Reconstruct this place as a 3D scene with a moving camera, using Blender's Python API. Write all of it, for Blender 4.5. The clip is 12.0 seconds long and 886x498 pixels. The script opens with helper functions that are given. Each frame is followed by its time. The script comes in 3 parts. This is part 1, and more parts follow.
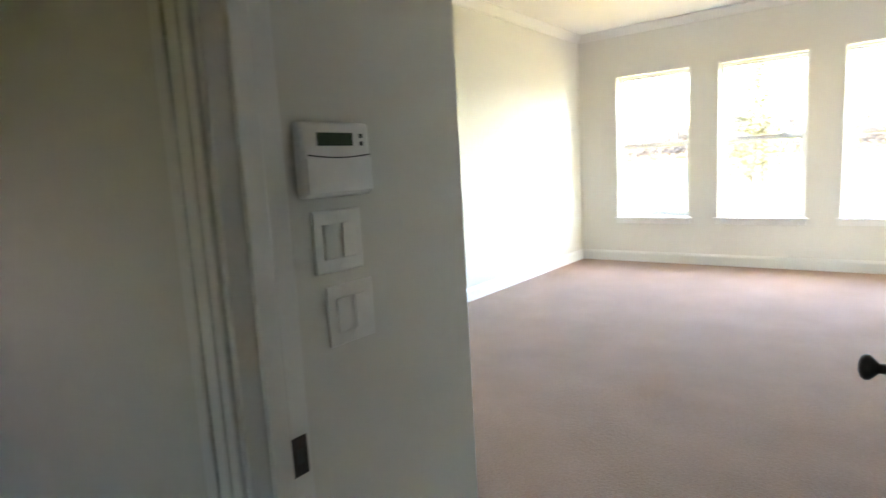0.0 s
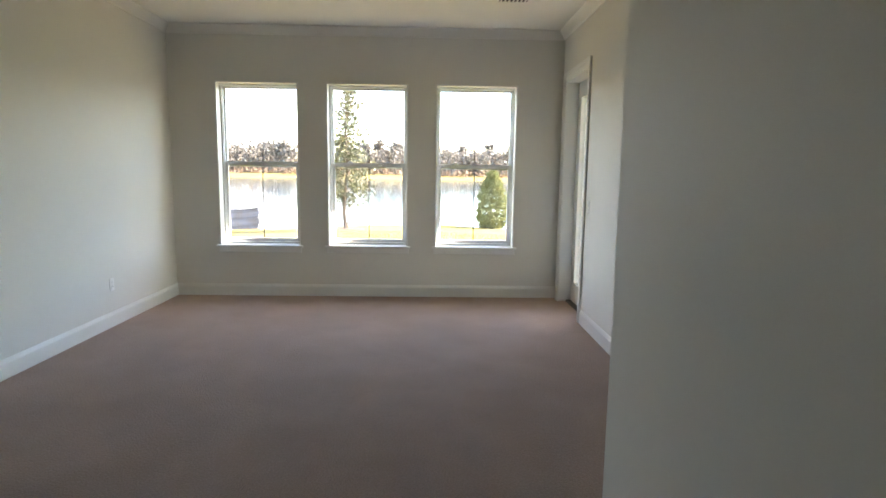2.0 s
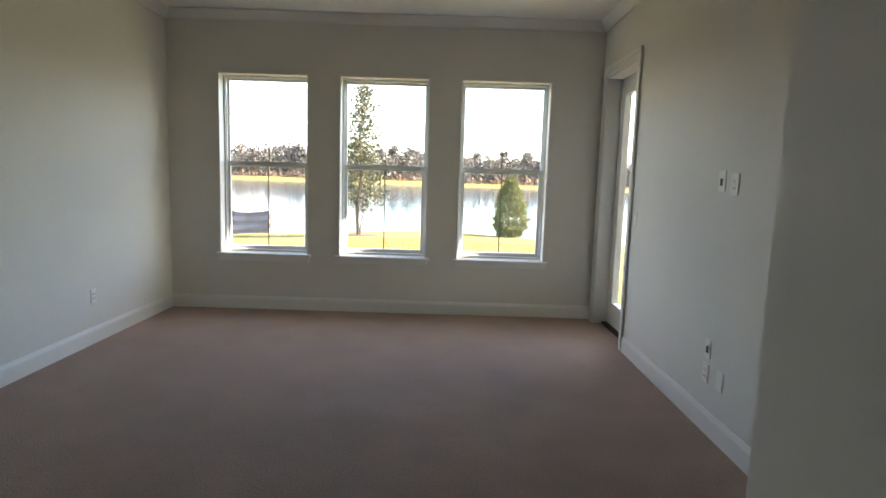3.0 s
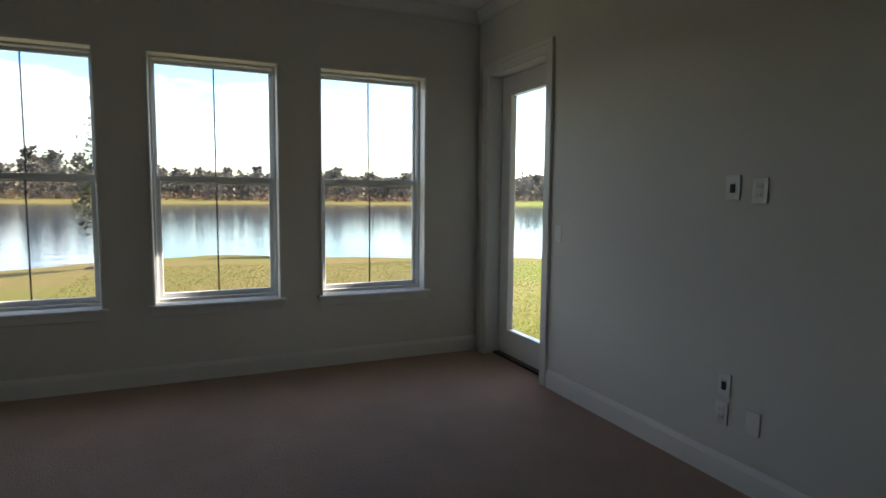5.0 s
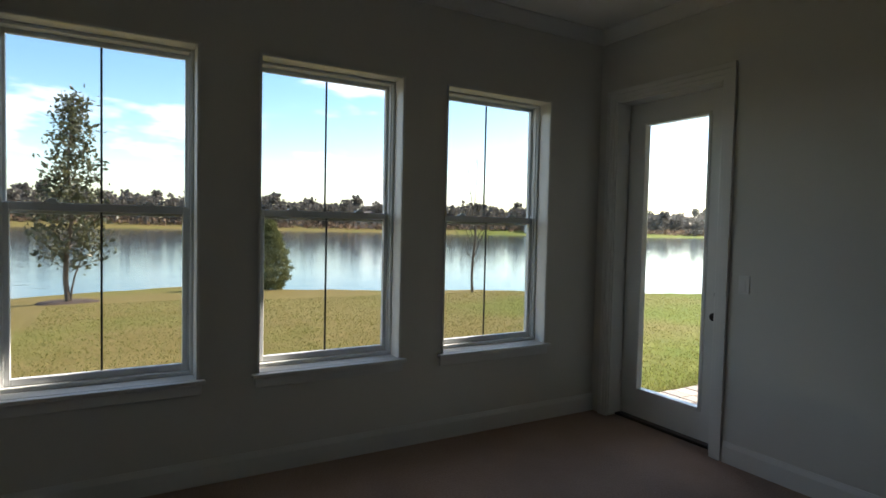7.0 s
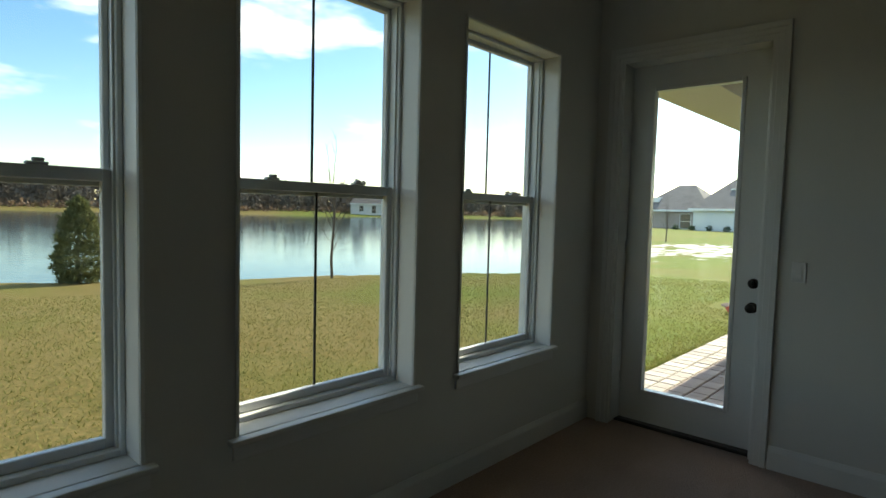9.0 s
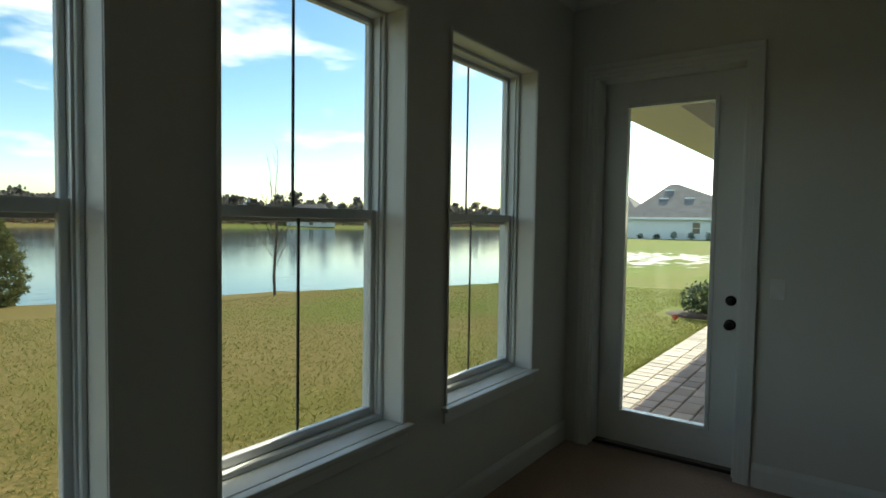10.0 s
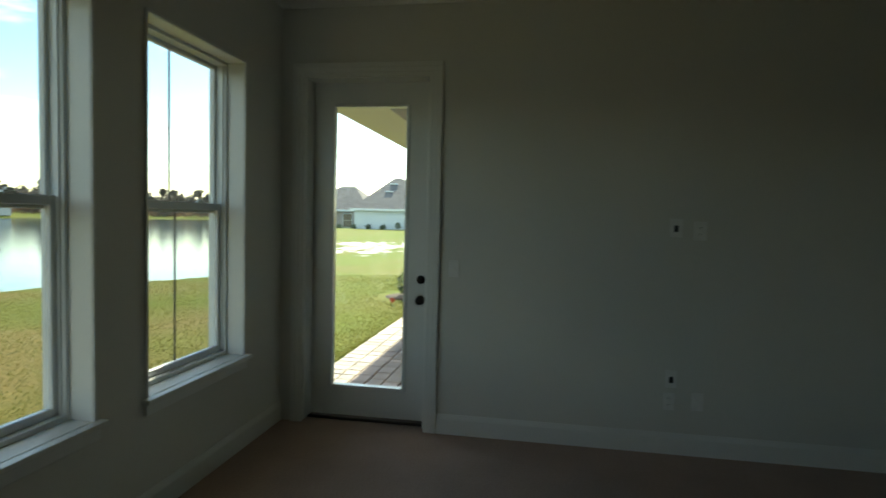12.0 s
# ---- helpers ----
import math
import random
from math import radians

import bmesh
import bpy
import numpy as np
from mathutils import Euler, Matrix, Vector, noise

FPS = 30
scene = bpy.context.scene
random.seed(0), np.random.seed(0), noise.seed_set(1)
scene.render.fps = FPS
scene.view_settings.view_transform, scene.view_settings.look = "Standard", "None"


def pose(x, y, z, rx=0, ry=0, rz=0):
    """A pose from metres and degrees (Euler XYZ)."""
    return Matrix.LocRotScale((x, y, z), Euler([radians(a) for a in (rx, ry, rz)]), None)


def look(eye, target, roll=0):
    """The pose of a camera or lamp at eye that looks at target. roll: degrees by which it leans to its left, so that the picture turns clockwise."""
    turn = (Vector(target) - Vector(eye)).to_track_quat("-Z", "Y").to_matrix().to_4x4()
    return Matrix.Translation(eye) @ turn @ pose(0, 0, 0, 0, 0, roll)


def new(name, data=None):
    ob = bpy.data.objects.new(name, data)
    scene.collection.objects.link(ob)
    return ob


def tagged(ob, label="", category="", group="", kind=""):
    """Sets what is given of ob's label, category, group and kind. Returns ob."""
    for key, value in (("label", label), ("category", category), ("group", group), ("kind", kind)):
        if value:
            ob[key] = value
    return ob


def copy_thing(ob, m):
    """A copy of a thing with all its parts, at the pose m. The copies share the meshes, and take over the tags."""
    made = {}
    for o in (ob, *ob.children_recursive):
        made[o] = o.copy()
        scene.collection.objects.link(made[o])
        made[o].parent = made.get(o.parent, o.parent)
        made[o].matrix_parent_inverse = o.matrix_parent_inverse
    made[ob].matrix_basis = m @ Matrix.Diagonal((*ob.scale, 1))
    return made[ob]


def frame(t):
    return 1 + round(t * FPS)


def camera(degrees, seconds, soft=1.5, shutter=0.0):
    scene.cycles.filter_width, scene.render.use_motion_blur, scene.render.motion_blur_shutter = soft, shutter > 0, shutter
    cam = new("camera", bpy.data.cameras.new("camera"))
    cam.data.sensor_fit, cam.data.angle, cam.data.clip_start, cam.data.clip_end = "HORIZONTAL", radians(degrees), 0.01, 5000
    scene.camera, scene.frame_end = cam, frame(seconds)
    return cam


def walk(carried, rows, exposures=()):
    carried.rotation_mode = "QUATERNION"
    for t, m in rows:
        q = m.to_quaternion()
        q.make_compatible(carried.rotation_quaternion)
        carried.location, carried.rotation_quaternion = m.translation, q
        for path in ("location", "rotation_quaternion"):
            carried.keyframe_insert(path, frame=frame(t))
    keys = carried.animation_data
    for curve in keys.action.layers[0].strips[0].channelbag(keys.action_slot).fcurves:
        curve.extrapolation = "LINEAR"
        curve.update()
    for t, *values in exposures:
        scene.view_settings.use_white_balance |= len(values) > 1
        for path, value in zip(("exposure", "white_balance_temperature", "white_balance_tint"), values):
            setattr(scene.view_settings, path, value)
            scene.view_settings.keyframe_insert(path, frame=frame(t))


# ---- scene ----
cam = camera(75.3, 12.0, shutter=0.2)
PATH = [
    (0, (-1.048, -7.577, 1.376), (-2.262, -6.013, 1.099), -3.3),
    (0.5, (-1.230, -7.390, 1.385), (-1.897, -5.526, 1.100), -4.3),
    (1, (-1.360, -7.191, 1.413), (-1.577, -5.220, 1.149), -2.0),
    (1.5, (-1.456, -6.974, 1.455), (-1.359, -4.991, 1.213), -1.5),
    (2, (-1.493, -6.646, 1.464), (-1.446, -4.664, 1.197), 0.8),
    (2.5, (-1.515, -6.306, 1.456), (-1.517, -4.323, 1.193), 1.8),
    (4.5, (-2.147, -5.005, 1.392), (-1.719, -3.059, 1.222), 1.5),
    (5, (-2.423, -4.677, 1.409), (-1.614, -2.857, 1.229), 0.5),
    (5.5, (-2.679, -4.402, 1.447), (-1.718, -2.651, 1.334), -1.2),
    (6, (-2.929, -4.143, 1.456), (-2.002, -2.376, 1.317), 1.0),
    (6.5, (-3.144, -3.722, 1.463), (-2.261, -1.931, 1.356), 1.4),
    (7, (-3.422, -3.389, 1.476), (-2.413, -1.664, 1.395), 1.3),
    (9, (-3.697, -1.923, 1.440), (-2.215, -0.586, 1.309), 1.5),
    (9.5, (-3.679, -1.775, 1.458), (-2.166, -0.471, 1.358), 1.9),
    (10, (-3.708, -1.626, 1.497), (-2.091, -0.452, 1.406), 0.9),
    (10.5, (-3.749, -1.574, 1.499), (-2.039, -0.539, 1.424), 1.7),
    (11, (-3.774, -1.617, 1.489), (-1.991, -0.718, 1.383), 1.3),
    (11.5, (-3.811, -1.715, 1.503), (-1.960, -0.972, 1.355), 2.3),
    (12, (-3.870, -1.845, 1.490), (-1.900, -1.508, 1.385), 1.4),
]
walk(cam, [(t, look(e, g, r)) for t, e, g, r in PATH], [(0, 6.05, 7300, 19), (0.5, 5.2, 7250, 18), (1.0, 4.75, 7250, 18), (1.5, 4.45, 7250, 18), (2.5, 4.0, 7250, 18), (4.5, 2.4, 7000, 16), (5.5, 1.95, 6900, 15), (6.5, 1.65, 6900, 14), (7.2, 1.5, 6900, 13), (9.0, 1.3, 7000, 1), (10.5, 1.05, 7100, -3), (11.5, 1.1, 7150, -4), (12, 1.55, 7200, -5)])

# ---- light ----
world = bpy.data.worlds.new("world")
scene.world = world
world.use_nodes = True
wn, wl = world.node_tree.nodes, world.node_tree.links
wn.clear()
SUN_AZ, SUN_EL = radians(10), radians(36)  # the sun stands a little out from the window wall
sky = wn.new("ShaderNodeTexSky")
sky.sky_type, sky.sun_disc = "NISHITA", False
sky.sun_elevation, sky.sun_rotation = SUN_EL, radians(90) - SUN_AZ
sky.air_density, sky.dust_density, sky.ozone_density = 1.0, 0.35, 1.7
coord = wn.new("ShaderNodeTexCoord")
cmap = wn.new("ShaderNodeMapping")
cmap.inputs["Scale"].default_value = (1.6, 1.6, 6.0)
cnoise = wn.new("ShaderNodeTexNoise")
cnoise.inputs["Scale"].default_value, cnoise.inputs["Detail"].default_value, cnoise.inputs["Roughness"].default_value = 1.7, 8, 0.6
cramp = wn.new("ShaderNodeValToRGB")
cramp.color_ramp.elements[0].position, cramp.color_ramp.elements[1].position = 0.50, 0.68
cmix = wn.new("ShaderNodeMix")
cmix.data_type = "RGBA"
cmix.inputs["B"].default_value = (9.5, 9.6, 9.8, 1)
back = wn.new("ShaderNodeBackground")
back.inputs["Strength"].default_value = 0.15
wout = wn.new("ShaderNodeOutputWorld")
wl.new(coord.outputs["Generated"], cmap.inputs["Vector"])
wl.new(cmap.outputs["Vector"], cnoise.inputs["Vector"])
wl.new(cnoise.outputs["Fac"], cramp.inputs["Fac"])
wl.new(cramp.outputs["Color"], cmix.inputs["Factor"])
deep = wn.new("ShaderNodeHueSaturation")
deep.inputs["Saturation"].default_value, deep.inputs["Value"].default_value = 1.25, 1.0
wl.new(sky.outputs["Color"], deep.inputs["Color"])
wl.new(deep.outputs["Color"], cmix.inputs["A"])
wl.new(cmix.outputs["Result"], back.inputs["Color"])
wl.new(back.outputs["Background"], wout.inputs["Surface"])

sun = new("sun", bpy.data.lights.new("sun", "SUN"))
sun.data.energy, sun.data.angle, sun.data.color = 4.2, radians(0.6), (1.0, 0.93, 0.82)
sun.matrix_world = look((0, 0, 30), (-30 * math.cos(SUN_EL) * math.cos(SUN_AZ), -30 * math.cos(SUN_EL) * math.sin(SUN_AZ), 30 - 30 * math.sin(SUN_EL)))


# ---- materials ----
def material(name, color, rough=0.6, metal=0.0, second=None, scale=6.0, amount=1.0, bump=0.0, bump_scale=200.0, spec=0.5, per_piece=0.0, fine=0.06):
    """A surface with broad and fine variation, and a fine relief."""
    m = bpy.data.materials.new(name)
    m.use_nodes = True
    n, l = m.node_tree.nodes, m.node_tree.links
    b = n["Principled BSDF"]
    b.inputs["Roughness"].default_value, b.inputs["Metallic"].default_value = rough, metal
    b.inputs["Specular IOR Level"].default_value = spec
    tc = n.new("ShaderNodeTexCoord")
    broad = n.new("ShaderNodeTexNoise")
    broad.inputs["Scale"].default_value, broad.inputs["Detail"].default_value = scale, 5
    l.new(tc.outputs["Object"], broad.inputs["Vector"])
    ramp = n.new("ShaderNodeValToRGB")
    second = second or tuple(c * 0.93 for c in color)
    ramp.color_ramp.elements[0].position, ramp.color_ramp.elements[1].position = 0.5 - 0.2 / amount, 0.5 + 0.2 / amount
    ramp.color_ramp.elements[0].color, ramp.color_ramp.elements[1].color = (*second, 1), (*color, 1)
    l.new(broad.outputs["Fac"], ramp.inputs["Fac"])
    grain = n.new("ShaderNodeTexNoise")
    grain.inputs["Scale"].default_value, grain.inputs["Detail"].default_value = bump_scale, 3
    l.new(tc.outputs["Object"], grain.inputs["Vector"])
    hsv = n.new("ShaderNodeHueSaturation")
    rng = n.new("ShaderNodeMapRange")
    rng.inputs["To Min"].default_value, rng.inputs["To Max"].default_value = 1 - fine * 3, 1 + fine * 3
    l.new(grain.outputs["Fac"], rng.inputs["Value"])
    value = rng.outputs["Result"]
    if per_piece:
        info = n.new("ShaderNodeObjectInfo")
        r2 = n.new("ShaderNodeMapRange")
        r2.inputs["To Min"].default_value, r2.inputs["To Max"].default_value = 1 - per_piece, 1 + per_piece
        l.new(info.outputs["Random"], r2.inputs["Value"])
        mul = n.new("ShaderNodeMath")
        mul.operation = "MULTIPLY"
        l.new(value, mul.inputs[0])
        l.new(r2.outputs["Result"], mul.inputs[1])
        value = mul.outputs["Value"]
    l.new(value, hsv.inputs["Value"])
    l.new(ramp.outputs["Color"], hsv.inputs["Color"])
    l.new(hsv.outputs["Color"], b.inputs["Base Color"])
    if bump:
        bp = n.new("ShaderNodeBump")
        bp.inputs["Strength"].default_value, bp.inputs["Distance"].default_value = bump, 0.01
        l.new(grain.outputs["Fac"], bp.inputs["Height"])
        l.new(bp.outputs["Normal"], b.inputs["Normal"])
    return m


def leaf_material(name, a, b2, rough=0.5):
    """Foliage whose tone changes leaf by leaf."""
    m = bpy.data.materials.new(name)
    m.use_nodes = True
    n, l = m.node_tree.nodes, m.node_tree.links
    b = n["Principled BSDF"]
    b.inputs["Roughness"].default_value = rough
    geo = n.new("ShaderNodeNewGeometry")
    ramp = n.new("ShaderNodeValToRGB")
    ramp.color_ramp.elements[0].color, ramp.color_ramp.elements[1].color = (*a, 1), (*b2, 1)
    l.new(geo.outputs["Random Per Island"], ramp.inputs["Fac"])
    l.new(ramp.outputs["Color"], b.inputs["Base Color"])
    tr = n.new("ShaderNodeBsdfTranslucent")
    l.new(ramp.outputs["Color"], tr.inputs["Color"])
    mix = n.new("ShaderNodeMixShader")
    mix.inputs["Fac"].default_value = 0.3
    l.new(b.outputs["BSDF"], mix.inputs[1])
    l.new(tr.outputs["BSDF"], mix.inputs[2])
    l.new(mix.outputs["Shader"], n["Material Output"].inputs["Surface"])
    return m


PAINT = material("wall_paint", (0.70, 0.685, 0.635), 0.62, second=(0.675, 0.66, 0.61), scale=1.3, bump=0.12, bump_scale=320, spec=0.3, fine=0.015)
CEIL = material("ceiling_paint", (0.80, 0.79, 0.75), 0.8, scale=1.0, bump=0.15, bump_scale=180, spec=0.2, fine=0.015)
TRIM = material("trim_paint", (0.765, 0.76, 0.73), 0.35, second=(0.74, 0.735, 0.705), scale=3, bump=0.03, bump_scale=120, fine=0.01)
DOORP = material("door_paint", (0.78, 0.78, 0.755), 0.23, second=(0.75, 0.75, 0.72), scale=2.5, bump=0.05, bump_scale=60, fine=0.01)
VINYL = material("white_vinyl", (0.78, 0.80, 0.80), 0.35, scale=4, fine=0.01)
GRID = material("dark_grille", (0.10, 0.10, 0.10), 0.5, scale=20)
PLASTIC = material("white_plastic", (0.82, 0.81, 0.78), 0.35, scale=20, fine=0.01)
# near-black: keypad marks, and the painted shade of holes, slots and ports
DARK = material("black_and_hole_shade", (0.015, 0.015, 0.015), 0.6, scale=30)
LCD = material("lcd_green", (0.045, 0.075, 0.035), 0.2, scale=40)
BRONZE = material("black_bronze", (0.022, 0.018, 0.016), 0.32, metal=0.7, second=(0.035, 0.026, 0.02), scale=25)
SILL = material("threshold_bronze", (0.06, 0.045, 0.035), 0.45, metal=0.5, scale=15)
BARK = material("bark", (0.16, 0.12, 0.09), 0.9, second=(0.09, 0.07, 0.05), scale=9, bump=0.8, bump_scale=40)
PAVER = material("paver", (0.52, 0.45, 0.39), 0.85, second=(0.42, 0.35, 0.31), scale=5, bump=0.5, bump_scale=90, per_piece=0.22, fine=0.05)
FIELD = material("field_paver", (0.45, 0.33, 0.28), 0.85, second=(0.33, 0.235, 0.20), scale=5, bump=0.5, bump_scale=90, per_piece=0.28, fine=0.05)
SAND = material("paver_joint", (0.12, 0.10, 0.085), 0.95, scale=8, bump=0.4)
STUCCO = material("stucco", (0.66, 0.66, 0.64), 0.85, second=(0.60, 0.60, 0.58), scale=0.7, bump=0.3, bump_scale=40)
BEAM = material("porch_paint", (0.64, 0.60, 0.53), 0.7, scale=1.5, bump=0.1, bump_scale=80)
SHINGLE = material("roof_shingle", (0.20, 0.175, 0.155), 0.9, second=(0.13, 0.115, 0.105), scale=1.2, amount=1.5, bump=0.5, bump_scale=9, fine=0.1)
GREYWALL = material("tan_siding", (0.36, 0.30, 0.26), 0.8, scale=1)
PANE = material("far_pane", (0.03, 0.035, 0.04), 0.1, scale=3)
TARP = material("blue_black_fabric", (0.016, 0.024, 0.042), 0.9, second=(0.01, 0.013, 0.02), scale=4, amount=2, bump=0.3, bump_scale=25)
WOOD = material("stake_wood", (0.30, 0.22, 0.14), 0.8, scale=12)
MULCH = material("mulch", (0.09, 0.055, 0.035), 0.95, second=(0.05, 0.03, 0.02), scale=25, bump=0.9, bump_scale=70)
MAGNOLIA = leaf_material("broad_leaf", (0.04, 0.05, 0.025), (0.18, 0.175, 0.09), 0.4)
CEDAR = leaf_material("cedar_leaf", (0.08, 0.10, 0.035), (0.25, 0.25, 0.10), 0.75)
SHRUBL = leaf_material("shrub_leaf", (0.025, 0.05, 0.02), (0.09, 0.12, 0.05), 0.45)
FARLEAF = leaf_material("far_wood", (0.105, 0.098, 0.083), (0.185, 0.163, 0.14), 0.95)
BRUSH = leaf_material("dry_brush", (0.16, 0.10, 0.07), (0.33, 0.23, 0.15), 0.95)
# grey that paints the shade inside a recessed can
CAN_SHADE = material("can_shade_grey", (0.30, 0.29, 0.28), 0.5, scale=30)
GRASSB = leaf_material("grass_blade", (0.16, 0.19, 0.035), (0.36, 0.31, 0.11), 0.85)
REDLEAF = material("red_leaf", (0.5, 0.08, 0.03), 0.6, scale=20)


def carpet_material():
    """Loop carpet: warm grey-brown tufts in rows, brushed patches."""
    m = material("carpet", (0.405, 0.29, 0.235), 0.97, second=(0.34, 0.243, 0.196), scale=2.6, amount=0.8, spec=0.08, fine=0.11, bump_scale=95)
    n, l = m.node_tree.nodes, m.node_tree.links
    b = n["Principled BSDF"]
    b.inputs["Sheen Weight"].default_value = 0.2
    b.inputs["Sheen Tint"].default_value = (1.0, 0.82, 0.72, 1)
    b.inputs["Sheen Roughness"].default_value = 0.45
    tc = n["Texture Coordinate"]
    rows = n.new("ShaderNodeTexNoise")
    rows.inputs["Scale"].default_value, rows.inputs["Detail"].default_value = 45, 3
    vor = n.new("ShaderNodeTexVoronoi")
    vor.inputs["Scale"].default_value = 130
    l.new(tc.outputs["Object"], rows.inputs["Vector"])
    l.new(tc.outputs["Object"], vor.inputs["Vector"])
    add = n.new("ShaderNodeMath")
    add.operation = "ADD"
    l.new(rows.outputs["Fac"], add.inputs[0])
    l.new(vor.outputs["Distance"], add.inputs[1])
    bp = n.new("ShaderNodeBump")
    bp.inputs["Strength"].default_value, bp.inputs["Distance"].default_value = 0.6, 0.006
    l.new(add.outputs["Value"], bp.inputs["Height"])
    l.new(bp.outputs["Normal"], b.inputs["Normal"])
    return m


def lawn_material():
    """Winter lawn: green and straw patches, bare white sand in the far lot."""
    m = bpy.data.materials.new("lawn")
    m.use_nodes = True
    n, l = m.node_tree.nodes, m.node_tree.links
    b = n["Principled BSDF"]
    b.inputs["Roughness"].default_value, b.inputs["Specular IOR Level"].default_value = 0.95, 0.1
    tc = n.new("ShaderNodeTexCoord")

    def field(scale, detail, lo, hi):
        t = n.new("ShaderNodeTexNoise")
        t.inputs["Scale"].default_value, t.inputs["Detail"].default_value = scale, detail
        l.new(tc.outputs["Object"], t.inputs["Vector"])
        r = n.new("ShaderNodeMapRange")
        r.inputs["From Min"].default_value, r.inputs["From Max"].default_value = lo, hi
        l.new(t.outputs["Fac"], r.inputs["Value"])
        return r.outputs["Result"], t

    def mixed(fac, a, c):
        x = n.new("ShaderNodeMix")
        x.data_type = "RGBA"
        l.new(fac, x.inputs["Factor"])
        for sock, v in (("A", a), ("B", c)):
            if isinstance(v, tuple):
                x.inputs[sock].default_value = (*v, 1)
            else:
                l.new(v, x.inputs[sock])
        return x.outputs["Result"]

    big, _ = field(0.22, 4, 0.38, 0.62)
    mid, _ = field(2.6, 6, 0.3, 0.7)
    tiny, tex = field(24, 6, 0.15, 0.75)
    green = mixed(mid, (0.125, 0.18, 0.02), (0.215, 0.24, 0.036))
    straw = mixed(mid, (0.25, 0.175, 0.06), (0.32, 0.23, 0.095))
    # the sod by the patio is fresher than the slope to the lake
    sep = n.new("ShaderNodeSeparateXYZ")
    l.new(tc.outputs["Object"], sep.inputs["Vector"])
    lean = n.new("ShaderNodeMapRange")
    lean.inputs["From Min"].default_value, lean.inputs["From Max"].default_value = 5.0, -2.0
    lean.inputs["To Min"].default_value, lean.inputs["To Max"].default_value = -0.45, 0.6
    skew = n.new("ShaderNodeMath")
    skew.operation, skew.inputs[1].default_value = "MULTIPLY_ADD", -0.6
    l.new(sep.outputs["Y"], skew.inputs[0])
    l.new(sep.outputs["X"], skew.inputs[2])
    l.new(skew.outputs["Value"], lean.inputs["Value"])
    drift = n.new("ShaderNodeMath")
    drift.use_clamp = True
    l.new(big, drift.inputs[0])
    l.new(lean.outputs["Result"], drift.inputs[1])
    base = mixed(drift.outputs["Value"], green, straw)
    dark = mixed(tiny, (0.075, 0.085, 0.02), base)
    # bare sand in a graded lot
    d = n.new("ShaderNodeVectorMath")
    d.operation = "DISTANCE"
    d.inputs[1].default_value = (28, 7.5, -0.3)
    l.new(tc.outputs["Object"], d.inputs[0])
    near = n.new("ShaderNodeMapRange")
    near.inputs["From Min"].default_value, near.inputs["From Max"].default_value = 14, 4
    near.inputs["To Min"].default_value, near.inputs["To Max"].default_value = -0.35, 0.16
    l.new(d.outputs["Value"], near.inputs["Value"])
    s, _ = field(1.3, 10, 0.0, 1.0)
    add = n.new("ShaderNodeMath")
    l.new(near.outputs["Result"], add.inputs[0])
    l.new(s, add.inputs[1])
    edge = n.new("ShaderNodeMapRange")
    edge.inputs["From Min"].default_value, edge.inputs["From Max"].default_value = 0.62, 0.70
    l.new(add.outputs["Value"], edge.inputs["Value"])
    col = mixed(edge.outputs["Result"], dark, (0.62, 0.58, 0.52))
    l.new(col, b.inputs["Base Color"])
    bp = n.new("ShaderNodeBump")
    bp.inputs["Strength"].default_value, bp.inputs["Distance"].default_value = 0.45, 0.03
    l.new(tex.outputs["Fac"], bp.inputs["Height"])
    l.new(bp.outputs["Normal"], b.inputs["Normal"])
    return m


def water_material():
    m = bpy.data.materials.new("water")
    m.use_nodes = True
    n, l = m.node_tree.nodes, m.node_tree.links
    b = n["Principled BSDF"]
    b.inputs["Base Color"].default_value = (0.015, 0.045, 0.075, 1)
    b.inputs["Roughness"].default_value, b.inputs["IOR"].default_value = 0.07, 1.33
    tc = n.new("ShaderNodeTexCoord")
    mp = n.new("ShaderNodeMapping")
    mp.inputs["Scale"].default_value = (0.5, 1.6, 1)
    t = n.new("ShaderNodeTexNoise")
    t.inputs["Scale"].default_value, t.inputs["Detail"].default_value = 1.5, 4
    bp = n.new("ShaderNodeBump")
    bp.inputs["Strength"].default_value, bp.inputs["Distance"].default_value = 0.4, 0.03
    l.new(tc.outputs["Object"], mp.inputs["Vector"])
    l.new(mp.outputs["Vector"], t.inputs["Vector"])
    l.new(t.outputs["Fac"], bp.inputs["Height"])
    l.new(bp.outputs["Normal"], b.inputs["Normal"])
    return m


def glass_material(name, tint):
    """A pane: straight through, with a faint reflection."""
    m = bpy.data.materials.new(name)
    m.use_nodes = True
    n, l = m.node_tree.nodes, m.node_tree.links
    n.remove(n["Principled BSDF"])
    tr, gl = n.new("ShaderNodeBsdfTransparent"), n.new("ShaderNodeBsdfGlossy")
    tr.inputs["Color"].default_value = (*tint, 1)
    gl.inputs["Roughness"].default_value = 0.01
    fr = n.new("ShaderNodeLayerWeight")
    rise = n.new("ShaderNodeMath")
    rise.operation, rise.inputs[1].default_value = "POWER", 4.0
    gain = n.new("ShaderNodeMath")
    gain.operation, gain.inputs[1].default_value, gain.inputs[2].default_value = "MULTIPLY_ADD", 0.5, 0.02
    l.new(fr.outputs["Facing"], rise.inputs[0])
    l.new(rise.outputs["Value"], gain.inputs[0])
    mix = n.new("ShaderNodeMixShader")
    l.new(gain.outputs["Value"], mix.inputs["Fac"])
    l.new(tr.outputs["BSDF"], mix.inputs[1])
    l.new(gl.outputs["BSDF"], mix.inputs[2])
